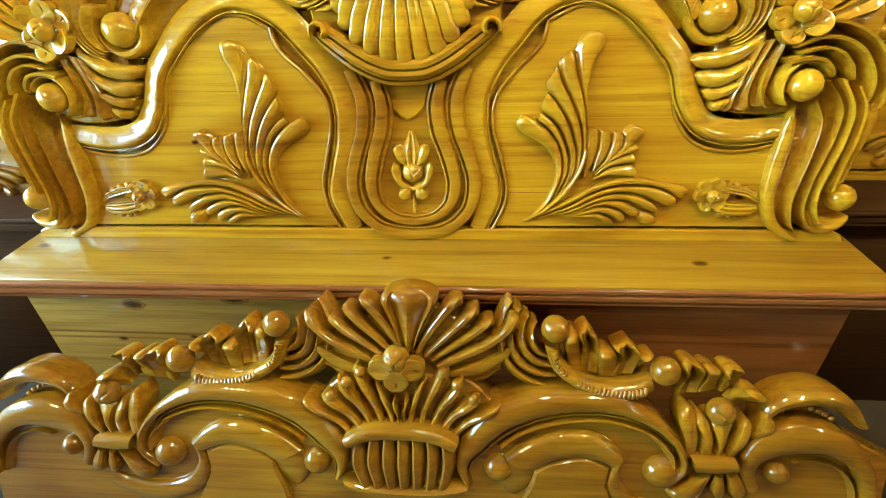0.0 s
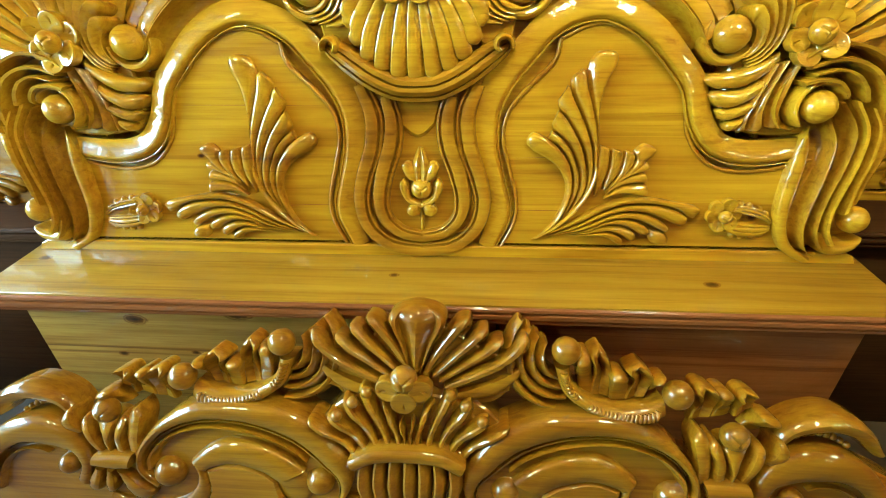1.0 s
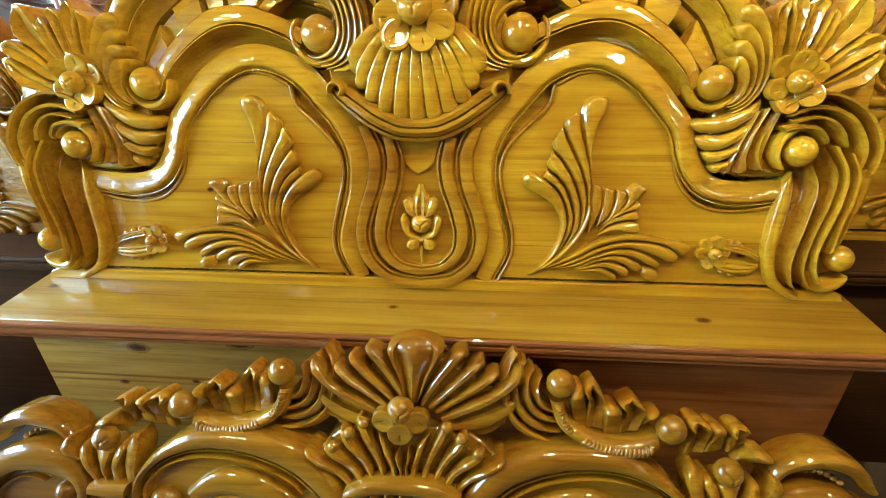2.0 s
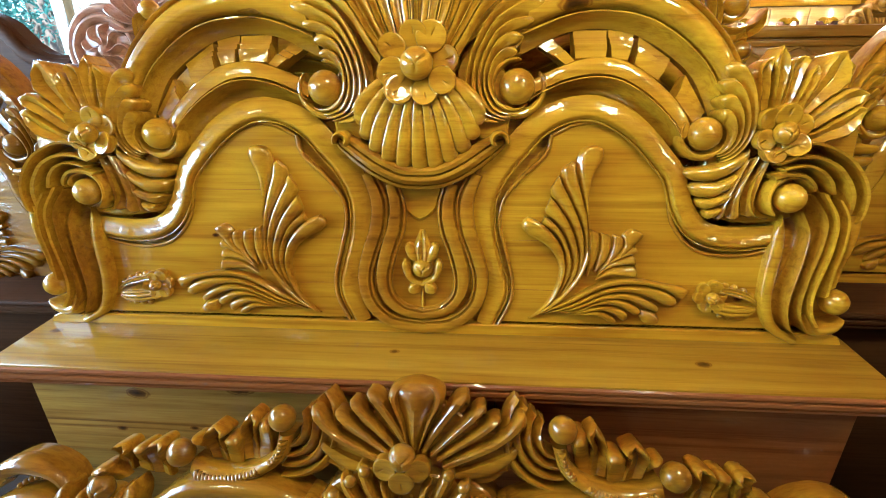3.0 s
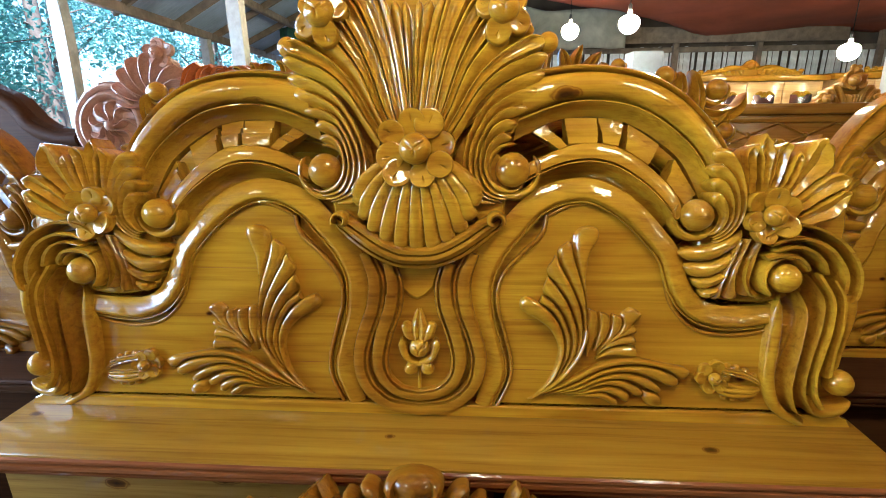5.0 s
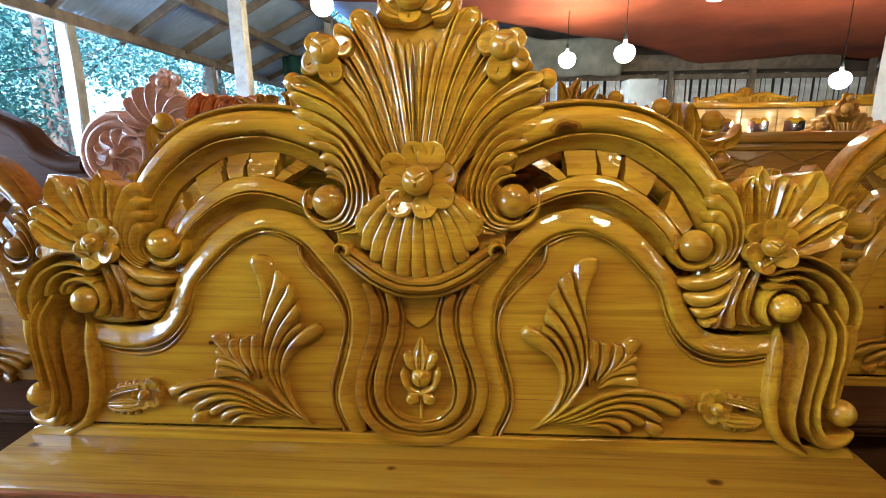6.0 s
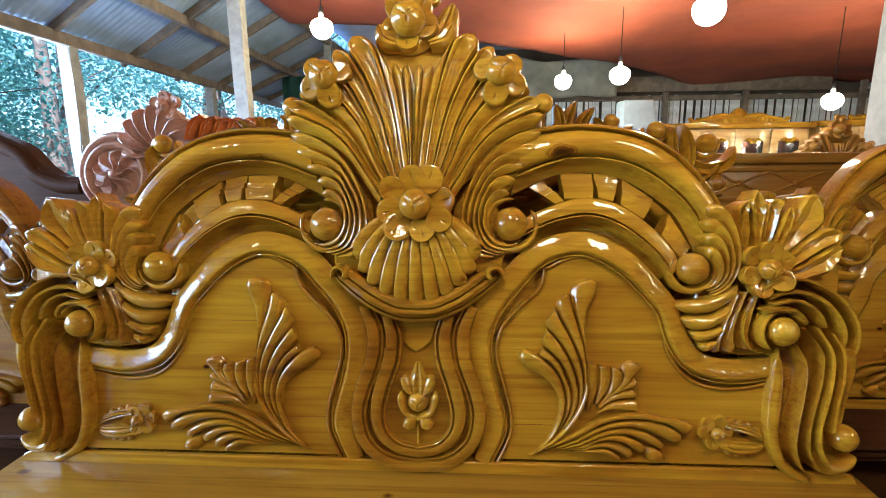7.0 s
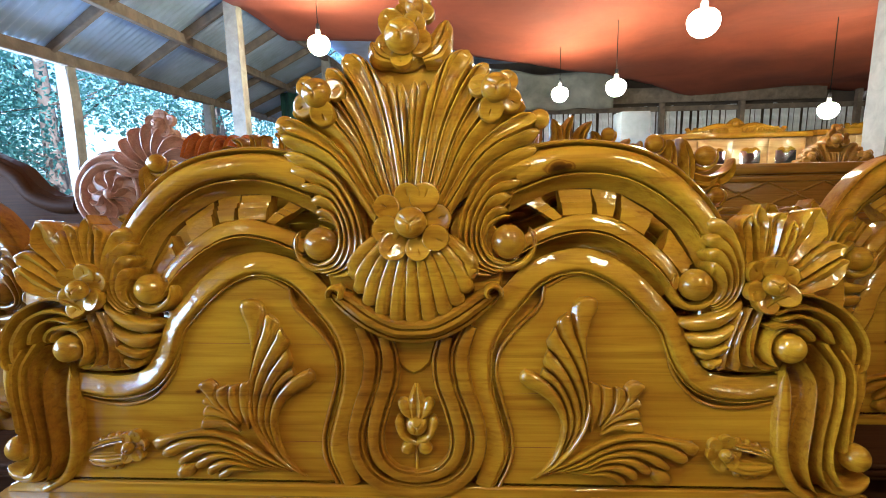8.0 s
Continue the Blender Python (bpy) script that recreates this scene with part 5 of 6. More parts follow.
    # bud in a little vase
    sepals = (
        ([(-0.550, -0.239), (-0.543, -0.195), (-0.534, -0.159), (-0.537, -0.130)], [(-0.579, -0.237), (-0.577, -0.193), (-0.567, -0.152), (-0.552, -0.125)]),
        ([(-0.580, -0.237), (-0.578, -0.196), (-0.564, -0.164), (-0.566, -0.143)], [(-0.608, -0.236), (-0.603, -0.202), (-0.594, -0.171), (-0.580, -0.145)]),
        ([(-0.609, -0.236), (-0.608, -0.210), (-0.594, -0.175), (-0.585, -0.151)], [(-0.621, -0.236), (-0.625, -0.203), (-0.630, -0.179), (-0.643, -0.152)]),
        ([(-0.628, -0.235), (-0.635, -0.203), (-0.644, -0.167), (-0.649, -0.149)], [(-0.652, -0.234), (-0.665, -0.196), (-0.670, -0.175), (-0.668, -0.156)]),
        ([(-0.667, -0.190), (-0.679, -0.165), (-0.682, -0.147), (-0.686, -0.135)], [(-0.689, -0.198), (-0.707, -0.182), (-0.710, -0.166), (-0.702, -0.147)]))
    for k, (one, two) in enumerate(sepals):
        band("bud_leaf", b, one, two, [0.034, 0.042, 0.044, 0.036], HOOD, base=-0.01, lift=[0.010, 0.014 - 0.004 * (k == 0), 0.012], tip1=0.16, axis=-0.008, n=26)
    for s in (1, -1):
        v, f = bud_data((0.609 * s - 0.008, -0.139), 0.026, 0.040)
        hang("vase_bud", mesh_of("vase_bud", v, f, GOLD, 70), b)
    band("vase_rim", b, [(-0.559, -0.230), (-0.601, -0.230), (-0.641, -0.233)],
         [(-0.569, -0.261), (-0.605, -0.263), (-0.646, -0.258)], 0.034, SHALLOW, base=-0.03, lift=0.03, axis=-0.008, n=16)
    petals = (
        ([(-0.588, -0.277), (-0.553, -0.300), (-0.526, -0.321), (-0.524, -0.341)], [(-0.611, -0.276), (-0.602, -0.304), (-0.589, -0.337), (-0.580, -0.357)]),
        ([(-0.612, -0.276), (-0.607, -0.307), (-0.618, -0.336)], [(-0.632, -0.275), (-0.638, -0.305), (-0.637, -0.335)]),
        ([(-0.634, -0.275), (-0.639, -0.305), (-0.650, -0.338)], [(-0.656, -0.270), (-0.673, -0.298), (-0.687, -0.325)]))
    for one, two in petals:
        band("vase_flute", b, one, two, [0.044, 0.048, 0.040], HOOD, base=-0.02, lift=0.006, tip1=0.3, axis=-0.008, n=22)
    # outer scrolls
    band("outer_scroll", b, [(-0.675, -0.316), (-0.663, -0.282), (-0.657, -0.251), (-0.666, -0.208), (-0.691, -0.179), (-0.739, -0.157), (-0.789, -0.159), (-0.843, -0.180), (-0.880, -0.223), (-0.904, -0.276), (-0.913, -0.326)],
         [(-0.699, -0.302), (-0.689, -0.281), (-0.687, -0.262), (-0.699, -0.239), (-0.728, -0.227), (-0.768, -0.222), (-0.809, -0.223), (-0.848, -0.245), (-0.875, -0.284), (-0.885, -0.327), (-0.885, -0.340)], [0.036, 0.046, 0.050, 0.050, 0.048], PLATE, base=-0.03, lift=0.008, axis=-0.008, n=60)
    band("outer_scroll", b, [(-0.681, -0.151), (-0.699, -0.121), (-0.734, -0.099), (-0.783, -0.089), (-0.829, -0.101), (-0.858, -0.127), (-0.878, -0.159)],
         [(-0.714, -0.153), (-0.730, -0.141), (-0.759, -0.134), (-0.789, -0.132), (-0.826, -0.142), (-0.851, -0.160), (-0.868, -0.176)], [0.036, 0.044, 0.044, 0.036], RAISED, base=-0.03, lift=0.004, axis=-0.008, n=40)
    band("inner_scroll", b, [(-0.752, -0.244), (-0.777, -0.236), (-0.813, -0.239), (-0.846, -0.256), (-0.870, -0.286), (-0.883, -0.336)],
         [(-0.766, -0.272), (-0.789, -0.284), (-0.807, -0.304), (-0.819, -0.327), (-0.823, -0.352), (-0.824, -0.372)], 0.04, HOLLOW, base=-0.03, lift=0.0, axis=-0.008, n=40)
    for s in (1, -1):
        ball("scroll_ball", b, (-0.723, -0.271), 0.023, 0.030, 1.0, side=s)
    for k in range(9):
        for s in (1, -1):
            ball("scroll_bead", b, (-0.708 - 0.0130 * k, -0.149 + 0.0011 * k * (7 - k)), 0.0068, 0.020, 1.0, side=s)
    return b


footboard = carved_footboard()
footboard.matrix_world = pose(0, -0.238, 0.683, -20)
tagged(footboard, "carved golden-brown varnished wooden bed footboard with scrolls and shell", "footboard")
recolour(footboard, AMBER)
# russet on garland, flutes and coves puts their shading into the colour
for o in footboard.children:
    if o.name.split(".")[0] in ("garland_leaf", "scroll_band", "lower_flute", "bowl_ground", "scroll_cove", "bud_leaf", "garland_band"):
        o.material_slots[0].material = RUSSET


# unseen copies on both sides, added to block light low down
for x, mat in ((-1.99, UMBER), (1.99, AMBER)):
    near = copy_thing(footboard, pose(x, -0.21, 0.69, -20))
    tagged(near, "unseen footboard copy added to block light")
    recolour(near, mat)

# ---------------- the shed ----------------
EARTH = plain("brown_earth", (0.085, 0.058, 0.036), 0.9, scale=3.0)
TIN = plain("grey_zinc_sheet", (0.38, 0.46, 0.61), 0.42, 0.25, vary=0.3, scale=1.6)
POLE = plain("weathered_grey_timber", (0.3325, 0.3062, 0.2625), 0.8, vary=0.3, scale=9)
BEAM = plain("brown_roof_timber", (0.20, 0.15, 0.105), 0.85, vary=0.35, scale=8)
WHITEWASH = plain("whitewashed_concrete", (0.4375, 0.42, 0.3762), 0.8, vary=0.2, scale=7)
CLOTH = plain("faded_red_cloth", (0.33, 0.068, 0.022), 0.85, vary=0.25, scale=1.2, bump=0.3)
TARP = plain("dusty_white_tarpaulin", (0.20, 0.19, 0.155), 0.7, vary=0.35, scale=3)
GREEN = plain("dark_green_cloth", (0.035, 0.105, 0.07875), 0.9, vary=0.4, scale=8)
SLAT = plain("pale_fence_slat", (0.85, 0.83, 0.79), 0.8, vary=0.35, scale=5)
# kept dark so that the unseen walls reflect little light
PLASTER = plain("dark_wall", (0.075, 0.055, 0.04), 0.9, vary=0.3, scale=2)
CEMENT = plain("grey_cement", (0.22, 0.25, 0.29), 0.7, vary=0.2, scale=5)
BLACKISH = plain("black_plastic", (0.02, 0.02, 0.02), 0.5)
WIRE = plain("black_cord", (0.015, 0.012, 0.01), 0.6)
BARK = plain("grey_brown_bark", (0.14, 0.10, 0.075), 0.9, vary=0.4, scale=12)
SILVER = material("mirror_glass")[0]
sb = SILVER.node_tree.nodes["Principled BSDF"]
sb.inputs["Base Color"].default_value, sb.inputs["Metallic"].default_value, sb.inputs["Roughness"].default_value = (0.42, 0.43, 0.43, 1), 1.0, 0.12
# far bulbs emit more strongly, raised to brighten the back of the shed
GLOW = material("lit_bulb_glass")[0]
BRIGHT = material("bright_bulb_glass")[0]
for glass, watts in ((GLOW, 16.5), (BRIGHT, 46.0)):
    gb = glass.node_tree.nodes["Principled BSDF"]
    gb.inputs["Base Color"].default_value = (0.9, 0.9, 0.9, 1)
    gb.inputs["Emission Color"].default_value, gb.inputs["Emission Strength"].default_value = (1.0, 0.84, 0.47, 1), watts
CASE = wood("honey_wardrobe_wood", (0.48, 0.285, 0.085), (0.62, 0.40, 0.14), (0.70, 0.50, 0.20), coat_rough=0.12)

LEAF, lt, lb = material("sunlit_leaf")
lr = lt.nodes.new("ShaderNodeNewGeometry")
lt.links.new(ramp(lt, lr.outputs["Random Per Island"], [(0.0, (0.035, 0.11, 0.095)), (0.6, (0.07, 0.18, 0.15)), (1.0, (0.12, 0.24, 0.20))]), lb.inputs["Base Color"])
lb.inputs["Roughness"].default_value = 0.45
glowleaf = lt.nodes.new("ShaderNodeBsdfTranslucent")
glowleaf.inputs["Color"].default_value = (0.24, 0.46, 0.36, 1)
lm = lt.nodes.new("ShaderNodeMixShader")
lm.inputs["Fac"].default_value = 0.4
lt.links.new(lb.outputs["BSDF"], lm.inputs[1])
lt.links.new(glowleaf.outputs["BSDF"], lm.inputs[2])
lt.links.new(lm.outputs["Shader"], lt.nodes["Material Output"].inputs["Surface"])


def sheet(name, fn, nu, nv, mat, label, category, thick=0.006):
    """A surface over the unit square, with some thickness."""
    verts = [fn(i / nu, j / nv) for j in range(nv + 1) for i in range(nu + 1)]
    faces = [(j * (nu + 1) + i, j * (nu + 1) + i + 1, (j + 1) * (nu + 1) + i + 1, (j + 1) * (nu + 1) + i) for j in range(nv) for i in range(nu)]
    me = bpy.data.meshes.new(name)
    me.from_pydata(verts, [], faces)
    me.shade_smooth()
    me.materials.append(mat)
    ob = new(name, me)
    if thick:
        mod = ob.modifiers.new("thickness", "SOLIDIFY")
        mod.thickness = thick
    return tagged(ob, label, category, kind="structure")


def beam(name, a, b, w, d, mat, parent=None):
    """A squared timber from a to b."""
    a, b = Vector(a), Vector(b)
    q = (b - a).to_track_quat("Z", "Y")
    bm = bmesh.new()
    bmesh.ops.create_cube(bm, size=1, matrix=Matrix.LocRotScale((a + b) / 2, q, (w, d, (b - a).length)))
    bmesh.ops.bevel(bm, geom=bm.edges[:], offset=0.006, segments=1, affect="EDGES")
    me = bpy.data.meshes.new(name)
    bm.to_mesh(me)
    bm.free()
    me.materials.append(mat)
    ob = new(name, me)
    ob.parent = parent
    return ob


bm = bmesh.new()
bmesh.ops.create_grid(bm, x_segments=40, y_segments=40, size=150)
me = bpy.data.meshes.new("ground")
bm.to_mesh(me)
bm.free()
me.materials.append(EARTH)
tagged(new("ground", me), "trodden brown earth floor and yard", "ground", kind="structure")


# zinc lean-to roof along the open side
def eave(y):
    return -2.72 - 0.108 * y


def roof_at(a, b):
    y = -6.4 + 15.4 * b
    x = eave(y) - 0.06 + a * (-1.98 - eave(y) + 0.06)
    z = 2.30 + 0.70 * (x - eave(y)) / (-1.98 - eave(y))
    return (x, y, z + 0.055 + 0.010 * math.sin(2 * math.pi * y / 0.076))


roof = sheet("roof", roof_at, 3, 1200, TIN, "grey corrugated zinc roof over the open side", "roof", 0)
for y in [-4.6 + 1.05 * k for k in range(13)]:
    tagged(beam("rafter", (eave(y) - 0.1, y, 2.27), (-1.95, y, 3.0), 0.05, 0.08, BEAM), "brown timber rafter under the zinc roof", "rafter", "roof timbers", "structure")
for s in (0.02, 0.5, 1.0):
    pts = [(eave(y) + s * (-1.98 - eave(y)), y, 2.28 + 0.70 * s) for y in (-5, 9)]
    tagged(beam("purlin", pts[0], pts[1], 0.06, 0.09, BEAM), "long brown timber carrying the zinc roof", "purlin", "roof timbers", "structure")


def post(x, y, w, top, mat, label):
    bm = bmesh.new()
    for k in range(9):
        z = top * k / 8
        j = Vector((noise.noise((x, y, z * 1.7)), noise.noise((y, x, z * 1.7)), 0)) * 0.012
        for a, b in ((-1, -1), (1, -1), (1, 1), (-1, 1)):
            bm.verts.new((a * w / 2 + j.x, b * w / 2 + j.y, z))
    bm.verts.ensure_lookup_table()
    for k in range(8):
        for q in range(4):
            bm.faces.new([bm.verts[4 * k + q], bm.verts[4 * k + (q + 1) % 4], bm.verts[4 * k + 4 + (q + 1) % 4], bm.verts[4 * k + 4 + q]])
    bm.faces.new([bm.verts[32 + q] for q in range(4)])
    bmesh.ops.bevel(bm, geom=[e for e in bm.edges if abs(e.verts[0].co.z - e.verts[1].co.z) > 0.05], offset=0.01, segments=2, affect="EDGES")
    bmesh.ops.recalc_face_normals(bm, faces=bm.faces)
    me = bpy.data.meshes.new("post")
    bm.to_mesh(me)
    bm.free()
    me.materials.append(mat)
    ob = new("post", me)
    ob.location = (x, y, 0)
    return tagged(ob, label, "post", "shed posts", "structure")


post(-3.06, 2.95, 0.10, 2.29, POLE, "weathered pale timber post at the open side")
post(-2.02, 3.72, 0.12, 3.0, POLE, "weathered pale timber post under the roof joint")
post(-3.32, 5.6, 0.10, 2.29, POLE, "weathered pale timber post at the open side")
post(-2.75, 0.2, 0.10, 2.29, POLE, "weathered pale timber post at the open side")
post(-2.0, 6.6, 0.11, 3.0, POLE, "weathered pale timber post under the roof joint")
post(3.41, 3.2, 0.24, 2.75, WHITEWASH, "whitewashed square concrete post with grimy marks")
tagged(block("pillar", None, 1.86, 2.20, 5.0, 5.34, 0.0, 1.97, CEMENT, bevel=0.02), "short grey cement pillar", "pillar", kind="structure")


# red cloth stretched as a ceiling
def cloth_at(a, b):
    x = -1.98 + 9.6 * a
    far = 5.0 + 0.80 * min(max(x + 0.2, 0), 4.6)
    y = -6 + (far + 6) * b
    sag = 0.07 * math.sin(x * 1.15 + 0.6) * math.sin(y * 0.9) + 0.05 * noise.noise((x * 0.8, y * 0.8, 0)) + 0.012 * noise.noise((x * 5, y * 2.5, 3))
    return (x, y, 2.80 - 0.02 * x - 0.03 * max(0, y - 4) + sag)


sheet("ceiling", cloth_at, 70, 90, CLOTH, "sagging faded red cloth ceiling", "ceiling", 0.004)


# slatted fence and tarpaulins at the far end
fence = new("fence")
slat_meshes = []
for k in range(4):
    bm = bmesh.new()
    bmesh.ops.create_cube(bm, size=1, matrix=Matrix.LocRotScale((0, 0, 1.18), None, (0.066 - 0.006 * k, 0.012, 2.36)))
    me = bpy.data.meshes.new("slat")
    bm.to_mesh(me)
    bm.free()
    me.materials.append(SLAT)
    slat_meshes.append(me)
rnd = random.Random(4)
for k in range(126):
    o = new("slat", slat_meshes[rnd.randrange(4)])
    o.parent = fence
    o.location = (-0.6 + 0.076 * k + rnd.uniform(-0.008, 0.008), 8.6, -0.02 + rnd.uniform(-0.02, 0.02))
    o.rotation_euler = (0, rnd.uniform(-0.012, 0.012), 0)
for z in (0.5, 2.30):
    beam("fence_rail", (-0.7, 8.56, z), (9.2, 8.56, z), 0.05, 0.09, BEAM, fence)
for x in (1.2, 3.6, 5.0, 7.0):
    beam("fence_post", (x, 8.5, 0), (x, 8.5, 2.9), 0.09, 0.09, BEAM, fence)
tagged(fence, "pale slatted fence standing before dark boarding", "fence")


def tarp_at(a, b):
    x = 0.4 + 2.1 * a
    return (x, 7.6 + 0.05 * math.sin(5 * x) + 0.08 * b, 2.98 - 0.72 * b - 0.16 * math.sin(math.pi * a) * (1 - b) + 0.012 * math.sin(9 * x + 3 * b))


sheet("tarpaulin", tarp_at, 40, 14, TARP, "dusty white tarpaulin hanging under the roof", "tarpaulin", 0.004)
tagged(block("wall_north", None, -1.0, 7.6, 8.75, 8.9, 0.0, 3.25, PLASTER, bevel=0), "dark boarding behind the slatted fence", "wall", kind="structure")
tagged(block("lintel_board", None, 2.7, 6.4, 8.42, 8.47, 2.40, 2.66, BEAM), "brown board above the fence", "board", kind="structure")


def curtain_at(a, b):
    return (-2.95 + 0.85 * a, 7.2 + 0.05 * math.sin(26 * a), 2.6 - 1.3 * b)


sheet("curtain", curtain_at, 60, 6, GREEN, "dark green cloth hanging by the open side", "curtain", 0.004)

# unseen walls added to close the shed behind the camera and at its far side
tagged(block("wall_east", None, 7.62, 7.78, -6.1, 9.0, 0, 3.2, PLASTER, bevel=0), "dark wall, unseen, added to cut stray light", "wall", kind="structure")
tagged(block("wall_south", None, -2.75, 7.6, -6.2, -6.05, 0, 3.2, PLASTER, bevel=0), "dark wall, unseen, added to cut stray light", "wall", kind="structure")
tagged(block("wall_west", None, -2.75, -2.6, -6.2, -2.4, 0, 2.4, PLASTER, bevel=0), "dark wall, unseen, added to cut stray light", "wall", kind="structure")
tagged(block("upper_roof", None, -2.0, 7.6, -6.4, 9.0, 3.22, 3.26, TIN, bevel=0), "grey zinc roof above the cloth", "roof", kind="structure")


# ---------------- hanging bulbs ----------------
def bulb():
    lamp = new("hanging_bulb")
    prof = [(0.0, -0.100), (0.036, -0.093), (0.067, -0.072), (0.088, -0.038), (0.093, -0.004), (0.085, 0.030), (0.058, 0.054), (0.022, 0.064), (0.0, 0.066)]
    for name, rows, mat in (("globe", prof, GLOW), ("lamp_base", [(0.0, 0.063), (0.021, 0.063), (0.021, 0.10), (0.016, 0.112), (0.0, 0.112)], WHITEWASH), ("holder", [(0.0, 0.11), (0.018, 0.11), (0.016, 0.15), (0.006, 0.162), (0.0, 0.162)], BLACKISH)):
        n = 20
        verts = [(r * math.cos(2 * math.pi * j / n), r * math.sin(2 * math.pi * j / n), z) for r, z in rows for j in range(n)]
        faces = [(i * n + j, i * n + (j + 1) % n, (i + 1) * n + (j + 1) % n, (i + 1) * n + j) for i in range(len(rows) - 1) for j in range(n)]
        hang(name, mesh_of(name, verts, faces, mat, 50), lamp)
    return lamp


first = bulb()
# first five are in view; the rest are added unseen to light the shed
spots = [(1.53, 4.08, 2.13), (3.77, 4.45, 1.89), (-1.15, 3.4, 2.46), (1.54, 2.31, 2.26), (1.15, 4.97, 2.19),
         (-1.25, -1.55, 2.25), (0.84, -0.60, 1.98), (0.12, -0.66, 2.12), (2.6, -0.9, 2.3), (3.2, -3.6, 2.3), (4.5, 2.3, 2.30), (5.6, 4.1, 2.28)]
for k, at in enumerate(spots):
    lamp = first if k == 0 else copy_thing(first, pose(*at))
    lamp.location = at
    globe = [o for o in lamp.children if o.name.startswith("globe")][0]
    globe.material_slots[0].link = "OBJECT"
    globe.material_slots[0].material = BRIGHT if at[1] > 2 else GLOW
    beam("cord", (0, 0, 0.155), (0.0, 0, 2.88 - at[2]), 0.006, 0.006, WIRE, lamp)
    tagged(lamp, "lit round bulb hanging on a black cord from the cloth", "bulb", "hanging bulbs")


# ---------------- furniture behind ----------------
def wardrobe(width):
    w = new("wardrobe")
    block("body", w, 0, width, 0, 0.55, 0.06, 1.66, CASE, bevel=0.006)
    block("plinth", w, -0.02, width + 0.02, -0.02, 0.55, 0.0, 0.10, CASE, bevel=0.006)
    block("cornice", w, -0.05, width + 0.05, -0.06, 0.57, 1.665, 1.74, GOLD, "carved golden cornice", bevel=0.018)
    n = 4
    for k in range(n):
        x0 = 0.03 + k * (width - 0.06) / n
        x1 = x0 + (width - 0.06) / n - 0.012
        d = block("door", w, x0, x1, -0.028, -0.002, 0.14, 1.645, CASE, bevel=0.005)
        pane = block("mirror", d, x0 + 0.09, x1 - 0.09, -0.034, -0.029, 0.45, 1.50, SILVER, "mirror glass set in the door", bevel=0.002)
        cx = (x0 + x1) / 2
        for s in (-1, 0, 1):
            v, f = strip_data([(cx + 0.02 * s, 1.47), (cx + 0.05 * s, 1.52), (cx + 0.11 * s, 1.535 - 0.03 * abs(s))], [0.012, 0.026, 0.01], 0.02, BLADE, n=8)
            o = hang("door_carving", mesh_of("door_carving", v, f, GOLD), d)
            o.location = (0, -0.034, 0)
    out = flow([(0.15 * width, 1.735), (0.25 * width, 1.79), (0.4 * width, 1.80), (0.5 * width, 1.93), (0.6 * width, 1.80), (0.75 * width, 1.79), (0.85 * width, 1.735)], 30)
    v, f = slab_data([tuple(q) for q in out], 0.0, 0.05)
    crest = hang("pediment", mesh_of("pediment", v, f, GOLD, 30), w, "golden carved pediment")
    for s in (-1, 1):
        v, f = strip_data([(0.5 * width + s * 0.05, 1.82), (0.5 * width + s * 0.24, 1.83), (0.5 * width + s * 0.42, 1.79), (0.5 * width + s * 0.62, 1.76)], [0.02, 0.035, 0.03, 0.012], 0.04, SCOOP, n=20)
        o = hang("pediment_leaf", mesh_of("pediment_leaf", v, f, GOLD), crest)
        o.location = (0, -0.05, 0)
    for k in range(-6, 7):
        if k:
            x = 0.5 * width + 0.1 * k
            v, f = strip_data([(x, 1.75), (x + 0.02 * (k > 0) - 0.02 * (k < 0), 1.79), (x + 0.05 * (1 if k > 0 else -1), 1.845 - 0.010 * abs(k))], [0.02, 0.03, 0.008], 0.03, BLADE, n=8)
            hang("pediment_leaf", mesh_of("pediment_leaf", v, f, GOLD), crest).location = (0, -0.05, 0)
    v, f = ball_data(0.5 * width, 1.86, 0.05)
    hang("pediment_boss", mesh_of("pediment_boss", v, f, GOLD, 60), crest).location = (0, -0.05, 0)
    return tagged(w, "honey-coloured wardrobe with mirror doors and golden carved top", "wardrobe", "wardrobes")


near_wardrobe = wardrobe(1.9)
near_wardrobe.location = (2.68, 6.0, 0)
copy_thing(near_wardrobe, pose(4.78, 6.1, 0.02))

fan_board = copy_thing(headboard, pose(2.60, 2.55, 0.58, -6))
recolour(fan_board, TAWNY)
tagged(fan_board, "tawny brown carved headboard standing before the wardrobes")


def panel_bed_end():
    b = new("bed_end")
    block("board", b, 0.95, 2.35, 0.0, 0.04, 0.0, 1.36, TAWNY)
    for z, d, h in ((1.385, 0.03, 0.05), (1.335, 0.016, 0.03), (1.185, 0.016, 0.025), (1.145, 0.03, 0.03), (1.08, 0.02, 0.03)):
        block("moulding", b, 0.93, 2.37, -d, 0.05, z - h / 2, z + h / 2, TAWNY, bevel=0.008)
    for k in range(5):
        x = 1.05 + 0.27 * k
        for z0, z1 in ((1.20, 1.32), (1.32, 1.20)):
            beam("lattice_bead", (x, -0.006, z0), (x + 0.27, -0.006, z1), 0.012, 0.012, TAWNY, b)
        v, f = ball_data(x + 0.135, 1.26, 0.016)
        hang("lattice_boss", mesh_of("lattice_boss", v, f, TAWNY, 60), b)
    return tagged(b, "tawny brown wooden bed end with a diamond-carved rail", "bed end")


bed_end = panel_bed_end()
bed_end.location = (0, 1.6, 0.0)


